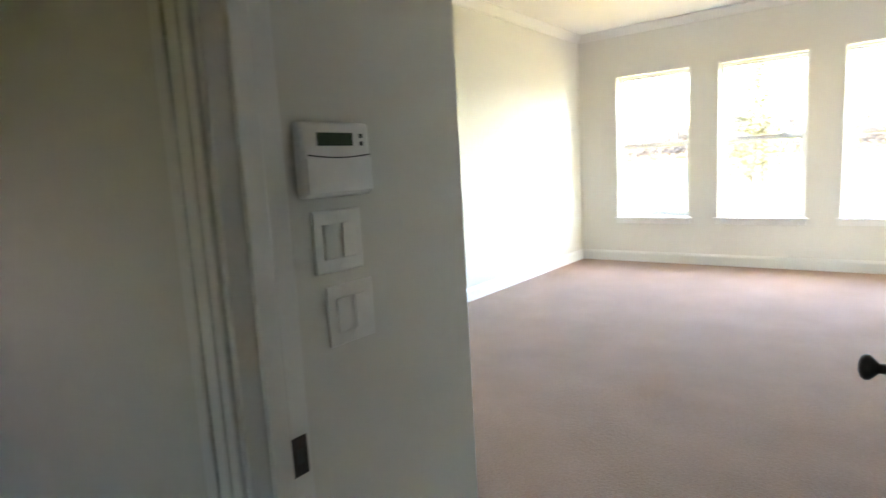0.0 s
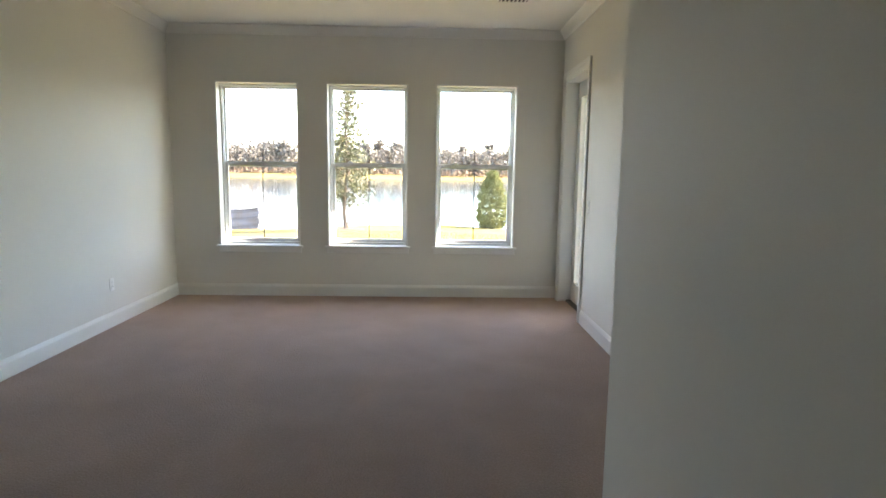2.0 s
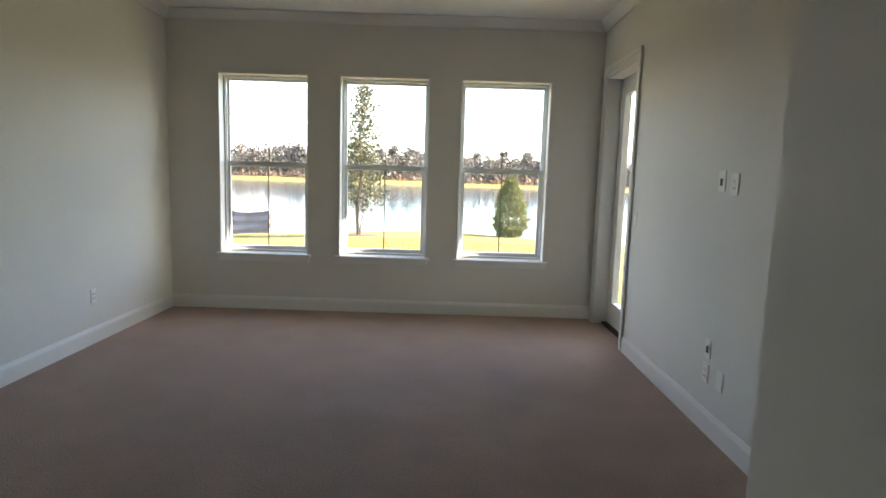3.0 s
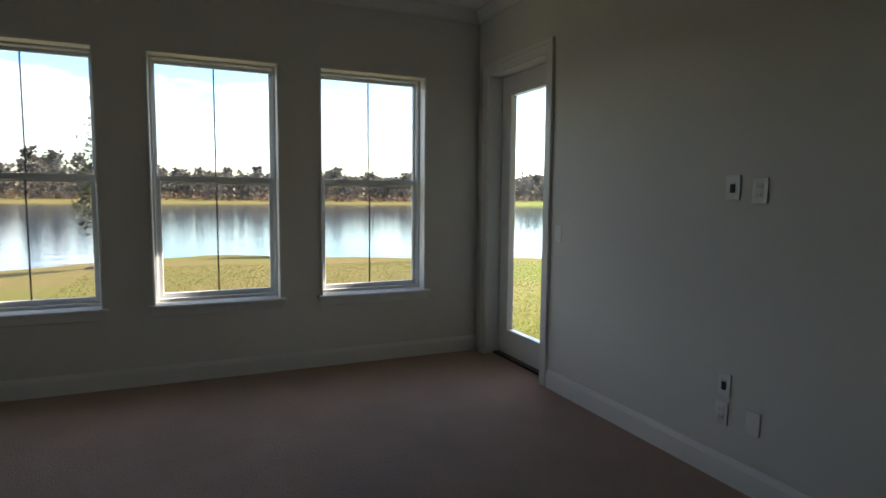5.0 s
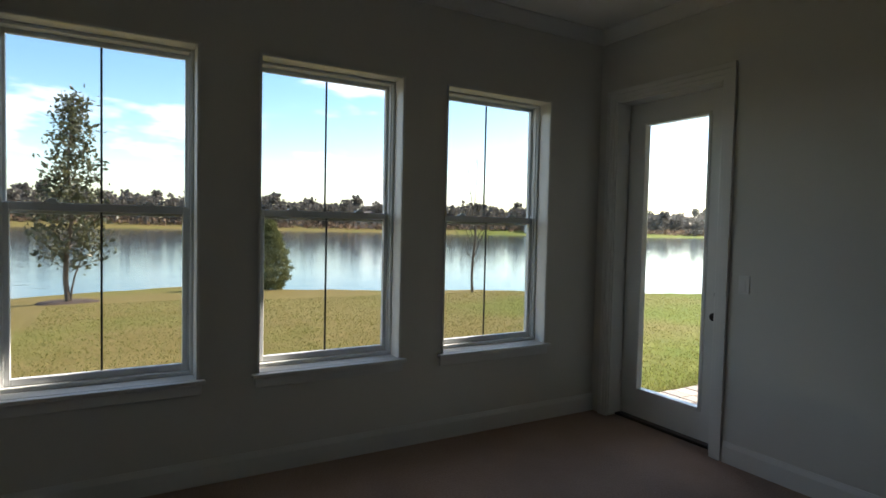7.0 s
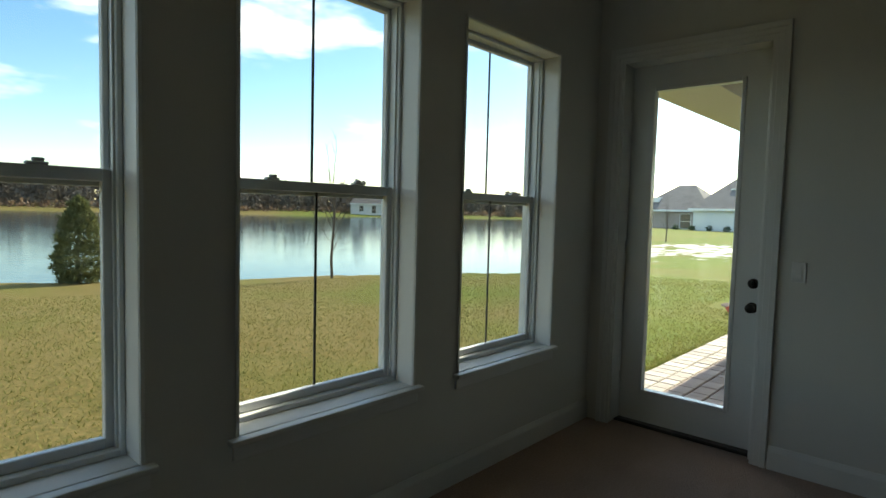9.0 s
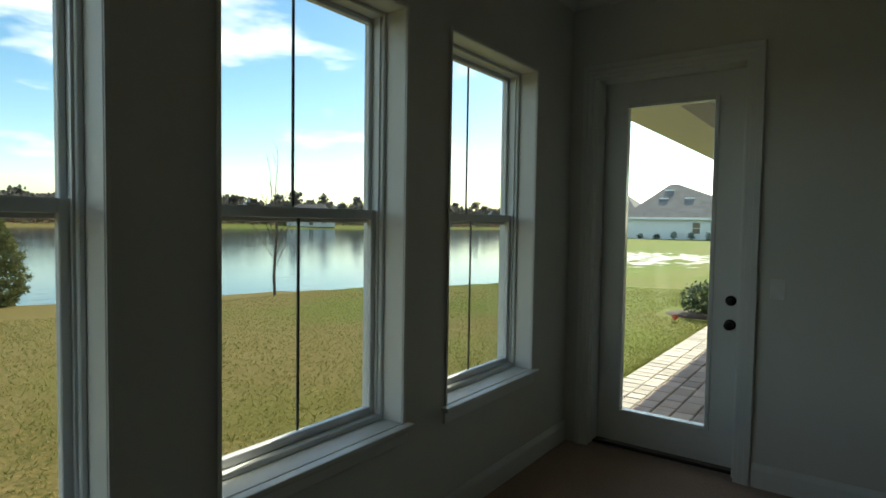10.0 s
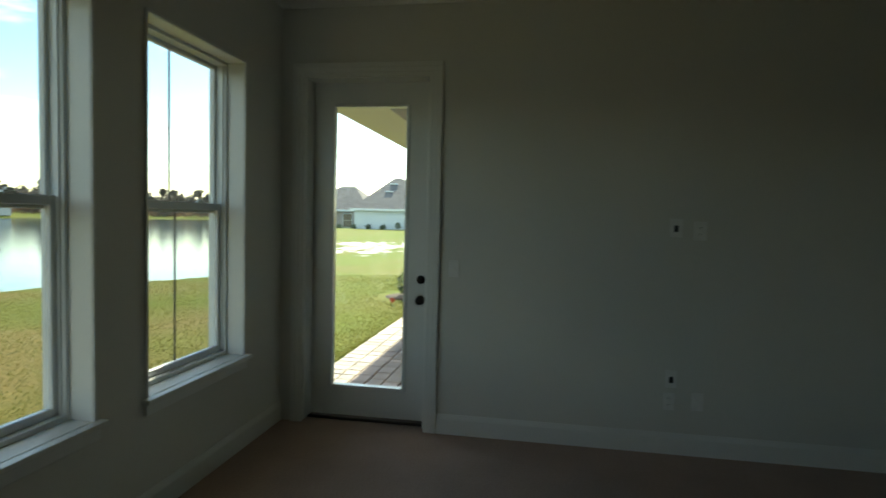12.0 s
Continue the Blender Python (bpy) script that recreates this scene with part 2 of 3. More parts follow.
    l.new(mix.outputs["Shader"], n["Material Output"].inputs["Surface"])
    return m


CARPET, LAWN, WATER = carpet_material(), lawn_material(), water_material()
GLASS = glass_material("coated_glass", (0.775, 0.78, 0.77))
CLEAR = glass_material("clear_glass", (0.97, 0.985, 0.98))


# ---- builders ----
def add_box(bm, x0, x1, y0, y1, z0, z1):
    v = [bm.verts.new((x, y, z)) for x in (x0, x1) for y in (y0, y1) for z in (z0, z1)]
    for f in ((0, 1, 3, 2), (4, 6, 7, 5), (0, 4, 5, 1), (2, 3, 7, 6), (0, 2, 6, 4), (1, 5, 7, 3)):
        bm.faces.new([v[i] for i in f])


def boxes(*bs, bevel=0.0, seg=2):
    bm = bmesh.new()
    for b in bs:
        add_box(bm, *b)
    if bevel:
        bmesh.ops.bevel(bm, geom=list(bm.edges), offset=bevel, segments=seg, profile=0.5, affect="EDGES")
    return bm


def part(name, bm, mat, parent=None, label=""):
    """Links a bmesh as one mesh object, under a thing or a part where one is given."""
    bmesh.ops.recalc_face_normals(bm, faces=bm.faces)
    me = bpy.data.meshes.new(name)
    bm.to_mesh(me)
    bm.free()
    me.materials.append(mat)
    ob = new(name, me)
    ob.parent = parent
    return tagged(ob, label)


def empty(name, m, label, category, group="", kind=""):
    ob = new(name)
    ob.empty_display_size = 0.05
    ob.matrix_world = m
    return tagged(ob, label, category, group, kind)


def lathe(profile, seg=24, axis="Z"):
    """A turned shape from (radius, height) pairs."""
    bm = bmesh.new()
    rings = []
    for r, h in profile:
        rings.append([bm.verts.new((max(r, 1e-4) * math.cos(a), max(r, 1e-4) * math.sin(a), h)) for a in (2 * math.pi * i / seg for i in range(seg))])
    for p, q in zip(rings, rings[1:]):
        for i in range(seg):
            f = bm.faces.new((p[i], p[(i + 1) % seg], q[(i + 1) % seg], q[i]))
            f.smooth = True
    bm.faces.new(rings[0][::-1])
    bm.faces.new(rings[-1])
    if axis == "X":
        bmesh.ops.rotate(bm, verts=bm.verts, cent=(0, 0, 0), matrix=Matrix.Rotation(radians(90), 3, "Y"))
    return bm


def sweep(profile, p0, p1, out):
    """A moulding of the profile (away from the wall, height) from p0 to p1; out points away from the wall."""
    bm = bmesh.new()
    a, b, o = Vector(p0), Vector(p1), Vector(out)
    ra = [bm.verts.new(a + o * d + Vector((0, 0, h))) for d, h in profile]
    rb = [bm.verts.new(b + o * d + Vector((0, 0, h))) for d, h in profile]
    k = len(profile)
    for i in range(k):
        bm.faces.new((ra[i], ra[(i + 1) % k], rb[(i + 1) % k], rb[i]))
    bm.faces.new(ra)
    bm.faces.new(rb[::-1])
    return bm


def raw(name, verts, faces, mat, parent=None, label=""):
    me = bpy.data.meshes.new(name)
    me.from_pydata(verts, [], faces)
    me.materials.append(mat)
    ob = new(name, me)
    ob.parent = parent
    return tagged(ob, label)


def structure(name, bm, mat, label, category):
    return tagged(part(name, bm, mat), label, category, kind="structure")


# ---- the room ----
XL, YS, YE, H = -4.425, -6.45, -6.985, 3.03   # west wall, south wall, entry wall, ceiling height
XP, XK, YR = -0.856, -1.856, -4.714            # passage walls east and west, return wall
OX = (-3.449, -2.212, -0.975)                # window centres
OW, Z0, Z1 = 0.450, 0.596, 2.424              # half width, sill and head of the openings
T = 0.24                                    # outer wall thickness
DY0, DY1, DZ = -1.078, -0.172, 2.47          # patio door opening

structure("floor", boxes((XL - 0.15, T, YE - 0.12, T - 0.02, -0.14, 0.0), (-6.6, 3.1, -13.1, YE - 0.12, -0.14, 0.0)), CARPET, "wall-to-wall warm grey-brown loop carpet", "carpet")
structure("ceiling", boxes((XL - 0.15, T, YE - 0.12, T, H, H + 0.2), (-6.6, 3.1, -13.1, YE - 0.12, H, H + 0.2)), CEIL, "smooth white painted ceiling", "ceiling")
edges = [XL - 0.15] + [v for c in OX for v in (c - OW, c + OW)] + [T]
north = [(XL - 0.15, T, 0, T, -0.2, Z0), (XL - 0.15, T, 0, T, Z1, H)] + [(edges[i], edges[i + 1], 0, T, Z0, Z1) for i in (0, 2, 4, 6)]
structure("wall_north", boxes(*north), PAINT, "off-white painted wall with three windows", "wall")
structure("wall_east", boxes((0, T, YR - 0.12, DY0, -0.2, H), (0, T, DY1, 0, -0.2, H), (0, T, DY0, DY1, DZ, H)), PAINT, "off-white painted wall with glazed patio door", "wall")
structure("wall_west", boxes((XL - 0.15, XL, YS - 0.12, 0, -0.2, H)), PAINT, "plain off-white painted wall", "wall")
structure("wall_south", boxes((XL - 0.15, XK, YS - 0.12, YS, -0.2, H)), PAINT, "plain off-white painted wall", "wall")
structure("wall_keypad", boxes((XK - 0.12, XK, YE, YS - 0.12, -0.2, H)), PAINT, "short off-white wall beside the entry door", "wall")
structure("wall_passage", boxes((XP, XP + 0.12, YE, YR, -0.2, H)), PAINT, "off-white passage wall behind the open door", "wall")
structure("wall_return", boxes((XP + 0.12, 0, YR - 0.12, YR, -0.2, H)), PAINT, "plain off-white painted wall", "wall")
EX0, EX1, EZ = -1.841, -0.955, 2.47
structure("wall_entry", boxes((-6.5, EX0, YE - 0.12, YE, -0.2, H), (EX1, 3.0, YE - 0.12, YE, -0.2, H), (EX0, EX1, YE - 0.12, YE, EZ, H)), PAINT, "off-white wall with the entry doorway", "wall")
HX0, HX1, HZ0, HZ1 = -2.1, -1.7, 1.15, 1.85      # unseen opening, added to let some daylight into the hall
# these hall walls stay out of view, set wide to weaken the bounce light
structure("wall_hall_west", boxes((-6.62, -6.5, -13.0, YE, -0.2, H)), PAINT, "off-white hall wall, unseen", "wall")
structure("wall_hall_east", boxes((3.0, 3.12, -13.0, YE, -0.2, H)), PAINT, "off-white hall wall, unseen", "wall")
structure("wall_hall_south", boxes((-6.5, HX0, -13.0, -12.88, -0.2, H), (HX1, 3.0, -13.0, -12.88, -0.2, H), (HX0, HX1, -13.0, -12.88, -0.2, HZ0), (HX0, HX1, -13.0, -12.88, HZ1, H)), PAINT, "off-white hall wall with an added unseen daylight opening", "wall")

BASE = [(0, 0), (0.016, 0), (0.016, 0.105), (0.012, 0.118), (0.007, 0.13), (0.005, 0.138), (0, 0.138)]
runs = [((XL, 0, 0), (0, 0, 0), (0, -1, 0)), ((XL, YS, 0), (XL, 0, 0), (1, 0, 0)), ((0, YR, 0), (0, DY0 - 0.09, 0), (-1, 0, 0)),
        ((XL, YS, 0), (XK, YS, 0), (0, 1, 0)), ((XK, YE, 0), (XK, YS + 0.016, 0), (1, 0, 0)), ((XP, YE, 0), (XP, YR + 0.016, 0), (-1, 0, 0)), ((XP, YR, 0), (0, YR, 0), (0, 1, 0))]
for a, b, o in runs:
    tagged(part("baseboard", sweep(BASE, a, b, o), TRIM), "white painted moulded baseboard along the wall", "baseboard", kind="structure")
CROWN = [(0, H - 0.095), (0.012, H - 0.095), (0.02, H - 0.078), (0.045, H - 0.05), (0.07, H - 0.022), (0.078, H - 0.012), (0.078, H - 0.001), (0, H - 0.001)]
for a, b, o in runs:
    a, b = list(a), list(b)
    if o == (-1, 0, 0) and a[0] == 0:
        b[1] = 0
    tagged(part("crown_moulding", sweep(CROWN, a, b, o), CEIL), "white crown moulding where wall meets ceiling", "moulding", kind="structure")


# ---- windows ----
def sash(name, parent, x0, x1, z0, z1, y0, y1, side, bottom, top):
    s = part(name, boxes((x0, x0 + side, y0, y1, z0, z1), (x1 - side, x1, y0, y1, z0, z1), (x0 + side, x1 - side, y0, y1, z0, z0 + bottom), (x0 + side, x1 - side, y0, y1, z1 - top, z1), bevel=0.003, seg=1), VINYL, parent)
    ym = (y0 + y1) / 2
    g = part("pane", boxes((x0 + side - 0.004, x1 - side + 0.004, ym - 0.002, ym + 0.002, z0 + bottom - 0.004, z1 - top + 0.004)), GLASS, s, "clear glass")
    g.visible_shadow = False
    xm = (x0 + x1) / 2
    part("grille_bar", boxes((xm - 0.0055, xm + 0.0055, ym + 0.004, ym + 0.010, z0 + bottom, z1 - top)), GRID, s, "thin dark grille bar")
    return s


def window_unit(name):
    """A white double-hung window in a deep painted recess, built round its own sill centre."""
    w = empty(name, pose(0, 0, 0), "white double-hung window with thin centre grille bars", "window", kind="structure")
    h = Z1 - Z0
    # liner and casing
    part("jamb", boxes((-OW - 0.001, -OW + 0.004, -0.002, 0.12, 0.0, h), (OW - 0.004, OW + 0.001, -0.002, 0.12, 0.0, h), (-OW + 0.004, OW - 0.004, -0.002, 0.12, h - 0.004, h + 0.001), bevel=0.002, seg=1), TRIM, w)
    c = 0.013
    part("casing", boxes((-OW - c, -OW + 0.002, -0.009, -0.002, 0.0, h + c), (OW - 0.002, OW + c, -0.009, -0.002, 0.0, h + c), (-OW + 0.002, OW - 0.002, -0.009, -0.002, h - 0.002, h + c), bevel=0.002), TRIM, w)
    part("sill", boxes((-OW - c - 0.03, OW + c + 0.03, -0.045, -0.001, -0.024, 0.0), (-OW + 0.001, OW - 0.001, -0.001, 0.125, -0.02, 0.002), bevel=0.005), TRIM, w, "projecting white painted sill board")
    part("apron", boxes((-OW - c - 0.012, OW + c + 0.012, -0.016, -0.001, -0.085, -0.024), bevel=0.004), TRIM, w)
    # vinyl frame
    f = 0.022
    part("window_frame", boxes((-OW + 0.004, -OW + f, 0.11, 0.225, 0.002, h - 0.004), (OW - f, OW - 0.004, 0.11, 0.225, 0.002, h - 0.004), (-OW + f, OW - f, 0.11, 0.225, 0.002, 0.026), (-OW + f, OW - f, 0.11, 0.225, h - 0.022, h - 0.004), bevel=0.003, seg=1), VINYL, w)
    part("track", boxes((-OW + f, -OW + f + 0.008, 0.128, 0.142, 0.026, h - 0.022), (OW - f - 0.008, OW - f, 0.128, 0.142, 0.026, h - 0.022)), VINYL, w)
    zm = 0.925
    lo = sash("lower_sash", w, -OW + f, OW - f, 0.026, zm + 0.028, 0.143, 0.175, 0.035, 0.037, 0.042)
    sash("upper_sash", w, -OW + f, OW - f, zm - 0.03, h - 0.022, 0.178, 0.210, 0.020, 0.045, 0.024)
    for x in (-0.22, 0.22):
        part("sash_lock", boxes((x - 0.03, x + 0.03, 0.146, 0.172, zm + 0.028, zm + 0.038), (x - 0.012, x + 0.02, 0.15, 0.168, zm + 0.038, zm + 0.050), bevel=0.003, seg=1), VINYL, lo)
    return w


first = window_unit("window_1")
first.matrix_world = pose(OX[0], 0, Z0)
for i, cx in enumerate(OX[1:]):
    copy_thing(first, pose(cx, 0, Z0)).name = "window_%d" % (i + 2)


# ---- doors ----
def casing_set(name, parent, plane, x, y0, y1, z, w, out, left=None):
    """Stepped casing round an opening in a wall: plane 'x' or 'y' names the wall's normal."""
    lw = left or w
    for i0, i1, depth in ((0.0, 0.26, 0.013), (0.26, 0.62, 0.017), (0.62, 1.0, 0.022)):
        d0, d1 = sorted((x + out * 0.001, x + out * depth))
        bs = [(y0 - w * i1, y0 - w * i0, 0.0, z + w * i0), (y1 + lw * i0, y1 + lw * i1, 0.0, z + w * i0), (y0 - w * i1, y1 + lw * i1, z + w * i0, z + w * i1)]
        bs = [(d0, d1, b[0], b[1], b[2], b[3]) if plane == "x" else (b[0], b[1], d0, d1, b[2], b[3]) for b in bs]
        part(name, boxes(*bs, bevel=0.002, seg=1), TRIM, parent)


def round_knob(parent, m, ball=0.027, name="knob"):
    k = part(name, lathe([(0.033, 0), (0.033, 0.006), (0.026, 0.011), (0.012, 0.014), (0.011, 0.032), (0.018, 0.038), (ball, 0.048), (ball + 0.001, 0.056), (ball - 0.004, 0.064), (0.010, 0.069)], 28, "X"), BRONZE, parent, "black bronze round knob")
    k.matrix_local = m
    return k


def patio_door():
    d = empty("door_1", pose(0, 0, 0), "closed white full-lite patio door with black hardware", "door", kind="structure")
    casing_set("casing", d, "x", 0, DY0 + 0.006, DY1 - 0.006, DZ - 0.006, 0.088, -1, 0.088)
    part("jamb", boxes((-0.002, T, DY0, DY0 + 0.016, 0.02, DZ), (-0.002, T, DY1 - 0.016, DY1, 0.02, DZ), (-0.002, T, DY0 + 0.016, DY1 - 0.016, DZ - 0.018, DZ), bevel=0.002, seg=1), TRIM, d)
    part("stop", boxes((0.182, 0.22, DY0 + 0.016, DY0 + 0.03, 0.02, DZ - 0.018), (0.182, 0.22, DY1 - 0.03, DY1 - 0.016, 0.02, DZ - 0.018)), TRIM, d)
    part("threshold", boxes((0.085, T + 0.03, DY0 + 0.001, DY1 - 0.001, 0.0, 0.022), bevel=0.005), SILL, d, "dark bronze threshold")
    l0, l1, b, t = DY0 + 0.02, DY1 - 0.02, 0.026, DZ - 0.022
    g0, g1, gz0, gz1 = -0.879, -0.348, 0.25, 2.275
    leaf = part("leaf", boxes((0.132, 0.177, l0, g0 - 0.02, b, t), (0.132, 0.177, g1 + 0.02, l1, b, t), (0.132, 0.177, g0 - 0.02, g1 + 0.02, b, gz0 - 0.02), (0.132, 0.177, g0 - 0.02, g1 + 0.02, gz1 + 0.02, t)), DOORP, d)
    part("lite_frame", boxes((0.124, 0.185, g0 - 0.026, g0, gz0 - 0.026, gz1 + 0.026), (0.124, 0.185, g1, g1 + 0.026, gz0 - 0.026, gz1 + 0.026), (0.124, 0.185, g0, g1, gz0 - 0.026, gz0), (0.124, 0.185, g0, g1, gz1, gz1 + 0.026), bevel=0.005), DOORP, leaf)
    g = part("pane", boxes((0.152, 0.158, g0 - 0.004, g1 + 0.004, gz0 - 0.004, gz1 + 0.004)), CLEAR, leaf, "clear glass")
    g.visible_shadow = False
    round_knob(leaf, pose(0.132, -1.006, 0.905, 0, 0, 180))
    bolt = part("deadbolt", lathe([(0.031, 0), (0.031, 0.008), (0.027, 0.016), (0.012, 0.018)], 28, "X"), BRONZE, leaf, "black bronze deadbolt rose")
    bolt.matrix_local = pose(0.132, -1.006, 1.052, 0, 0, 180)
    turn = part("thumb_turn", boxes((0.018, 0.034, -0.005, 0.005, -0.018, 0.018), bevel=0.003), BRONZE, bolt)
    for z in (0.3, 1.22, 2.2):
        part("hinge", boxes((0.118, 0.133, DY1 - 0.024, DY1 - 0.012, z - 0.05, z + 0.05), bevel=0.003, seg=1), TRIM, d)


def entry_door():
    """Two-panel door standing open at a right angle against the passage wall; the leaf is built round its hinge edge."""
    d = empty("door_2", pose(0, 0, 0), "white two-panel interior door standing open, black knob", "door", kind="structure")
    part("jamb", boxes((EX0 - 0.001, EX0 + 0.018, YE - 0.122, YE + 0.002, 0.0, EZ), (EX1 - 0.018, EX1 + 0.001, YE - 0.122, YE + 0.002, 0.0, EZ), (EX0 + 0.018, EX1 - 0.018, YE - 0.122, YE + 0.002, EZ - 0.018, EZ), bevel=0.002, seg=1), TRIM, d)
    part("stop", boxes((EX0 + 0.018, EX0 + 0.03, YE - 0.085, YE - 0.045, 0.0, EZ - 0.018), (EX1 - 0.03, EX1 - 0.018, YE - 0.085, YE - 0.045, 0.0, EZ - 0.018), (EX0 + 0.03, EX1 - 0.03, YE - 0.085, YE - 0.045, EZ - 0.03, EZ - 0.018), bevel=0.003, seg=1), TRIM, d)
    casing_set("casing", d, "y", YE - 0.12, EX0 + 0.006, EX1 - 0.006, EZ - 0.006, 0.088, -1)
    s = part("strike_plate", boxes((EX0 + 0.018, EX0 + 0.0205, YE - 0.040, YE - 0.008, 0.87, 0.94), bevel=0.001, seg=1), BRONZE, d, "dark bronze strike plate")
    # a thin dark block paints the shade of the latch hole
    part("strike_hole_shade", boxes((EX0 + 0.020, EX0 + 0.0212, YE - 0.031, YE - 0.017, 0.892, 0.918)), DARK, s)
    x0, x1, y0, y1, b, t = -1.018, -0.974, YE + 0.012, -6.312, 0.012, EZ - 0.02
    st, r0, r1, r2 = 0.118, 0.25, 0.86, 1.06
    leaf = part("leaf", boxes((x0, x1, y0, y0 + st, b, t), (x0, x1, y1 - st, y1, b, t), (x0, x1, y0 + st, y1 - st, b, r0), (x0, x1, y0 + st, y1 - st, r1, r2), (x0, x1, y0 + st, y1 - st, t - 0.13, t)), DOORP, d)
    for z0, z1 in ((r0, r1), (r2, t - 0.13)):
        bm = bmesh.new()
        ya, yb = y0 + st, y1 - st
        steps = [(0.0, 0.0), (0.006, 0.004), (0.016, 0.012), (0.024, 0.013), (0.05, 0.004), (0.06, 0.003)]
        for side, x in ((1, x0), (-1, x1)):
            rings = [[bm.verts.new((x + side * d2, yy, zz)) for yy, zz in ((ya + i, z0 + i), (yb - i, z0 + i), (yb - i, z1 - i), (ya + i, z1 - i))] for i, d2 in steps]
            for p, q in zip(rings, rings[1:]):
                for k in range(4):
                    bm.faces.new((p[k], p[(k + 1) % 4], q[(k + 1) % 4], q[k]))
            bm.faces.new(rings[-1])
        part("panel", bm, DOORP, leaf)
    round_knob(leaf, pose(x0, -6.373, 0.991, 0, 0, 180) @ Matrix.Scale(0.82, 4))
    round_knob(leaf, pose(x1, -6.373, 0.991, 0, 0, 0), 0.02)
    part("latch_plate", boxes((x0 + 0.009, x1 - 0.009, y1, y1 + 0.002, 0.961, 1.021)), BRONZE, leaf)
    for z in (0.25, 1.2, 2.2):
        part("hinge", boxes((x1 - 0.006, x1 + 0.012, y0 - 0.012, y0 + 0.004, z - 0.05, z + 0.05), bevel=0.003, seg=1), BRONZE, d)


patio_door()
entry_door()


# ---- plates, keypad, ceiling fittings ----
def plate(name, m, label, category, w=0.072, h=0.116, kind="blank"):
    """A wall plate built facing +x of its own frame."""
    p = empty(name, m, label, category)
    part("cover", boxes((0.0, 0.006, -w / 2, w / 2, -h / 2, h / 2), bevel=0.003), PLASTIC, p)
    n = max(1, round(w / 0.072))
    for i in range(n):
        y = (i - (n - 1) / 2) * 0.046
        if kind == "rocker":
            part("rocker", boxes((0.006, 0.0095, y - 0.016, y + 0.016, -0.033, 0.033), bevel=0.002), PLASTIC, p)
        elif kind == "duplex":
            for z in (-0.02, 0.02):
                r = part("receptacle", boxes((0.006, 0.0085, y - 0.017, y + 0.017, z - 0.014, z + 0.014), bevel=0.003), PLASTIC, p)
                # slots are raised dark blocks, their shade put into the colour
                part("slot", boxes((0.0085, 0.009, y - 0.008, y - 0.006, z - 0.005, z + 0.005), (0.0085, 0.009, y + 0.006, y + 0.008, z - 0.005, z + 0.005)), DARK, r)
        elif kind == "port":
            # no opening is cut: a dark block paints the port's shade
            r = part("port_hole", boxes((0.006, 0.008, y - 0.013, y + 0.013, -0.026, 0.016), bevel=0.003), DARK, p, "dark block painted as the shade in a cable port")
            part("port_hood", boxes((0.006, 0.012, y - 0.015, y + 0.015, 0.016, 0.024), bevel=0.002), PLASTIC, r)
    for z in (-h / 2 + 0.012, h / 2 - 0.012):
        part("screw", lathe([(0.003, 0.0), (0.003, 0.0012)], 8, "X"), PLASTIC, p).matrix_local = pose(0.006, 0, z)
    return p


plate("light_switch", pose(-0.001, -1.262, 1.152, 0, 0, 180), "white rocker light switch beside the patio door", "switch", kind="rocker")
plate("cable_plate", pose(-0.001, -2.69, 1.468, 0, 0, 180), "white cable plate with a port painted dark", "wall plate", w=0.08, h=0.12, kind="port")
plate("power_outlet", pose(-0.001, -2.835, 1.452, 0, 0, 180), "white duplex outlet high on the wall", "outlet", w=0.08, h=0.12, kind="duplex")
plate("cable_plate", pose(-0.001, -2.70, 0.492, 0, 0, 180), "white cable plate with a dark port near the baseboard", "wall plate", kind="port")
plate("power_outlet", pose(-0.001, -2.692, 0.345, 0, 0, 180), "white duplex outlet just above the baseboard", "outlet", kind="duplex")
plate("blank_plate", pose(-0.001, -2.866, 0.352, 0, 0, 180), "plain white blank wall plate", "wall plate")
plate("power_outlet", pose(XL + 0.001, -1.37, 0.39), "white duplex outlet on the window-side wall", "outlet", kind="duplex")
plate("power_outlet", pose(XP - 0.001, -5.33, 0.42, 0, 0, 180), "white duplex outlet on the passage wall", "outlet", kind="duplex")
plate("dimmer_switch", pose(XK + 0.001, -6.857, 1.255), "white double rocker switch under the keypad", "switch", w=0.118, kind="rocker")
plate("light_switch", pose(XK + 0.001, -6.838, 1.115), "white double rocker switch, lower of two", "switch", w=0.118, kind="rocker")


def keypad():
    k = empty("alarm_keypad", pose(XK + 0.001, -6.860, 1.403), "white alarm keypad with green display", "keypad")
    part("housing", boxes((0, 0.026, -0.082, 0.082, -0.066, 0.066), bevel=0.008, seg=3), PLASTIC, k)
    part("display", boxes((0.026, 0.0275, -0.048, 0.036, 0.024, 0.047)), LCD, k, "dark green display")
    flap = part("flap", boxes((0.026, 0.031, -0.078, 0.078, -0.06, 0.004), bevel=0.003), PLASTIC, k)
    bm = bmesh.new()
    pts = [(-0.074 + 0.148 * i / 12, 0.008 - 0.005 * math.sin(math.pi * i / 12)) for i in range(13)]
    lo = [bm.verts.new((0.0312, y, z - 0.0012)) for y, z in pts]
    hi = [bm.verts.new((0.0312, y, z + 0.0012)) for y, z in pts]
    for i in range(12):
        bm.faces.new((lo[i], lo[i + 1], hi[i + 1], hi[i]))
    part("finger_line", bm, DARK, flap)
    for z in (0.028, 0.042):
        part("indicator", boxes((0.026, 0.0275, 0.054, 0.062, z - 0.004, z + 0.004), bevel=0.001, seg=1), DARK, k)


keypad()


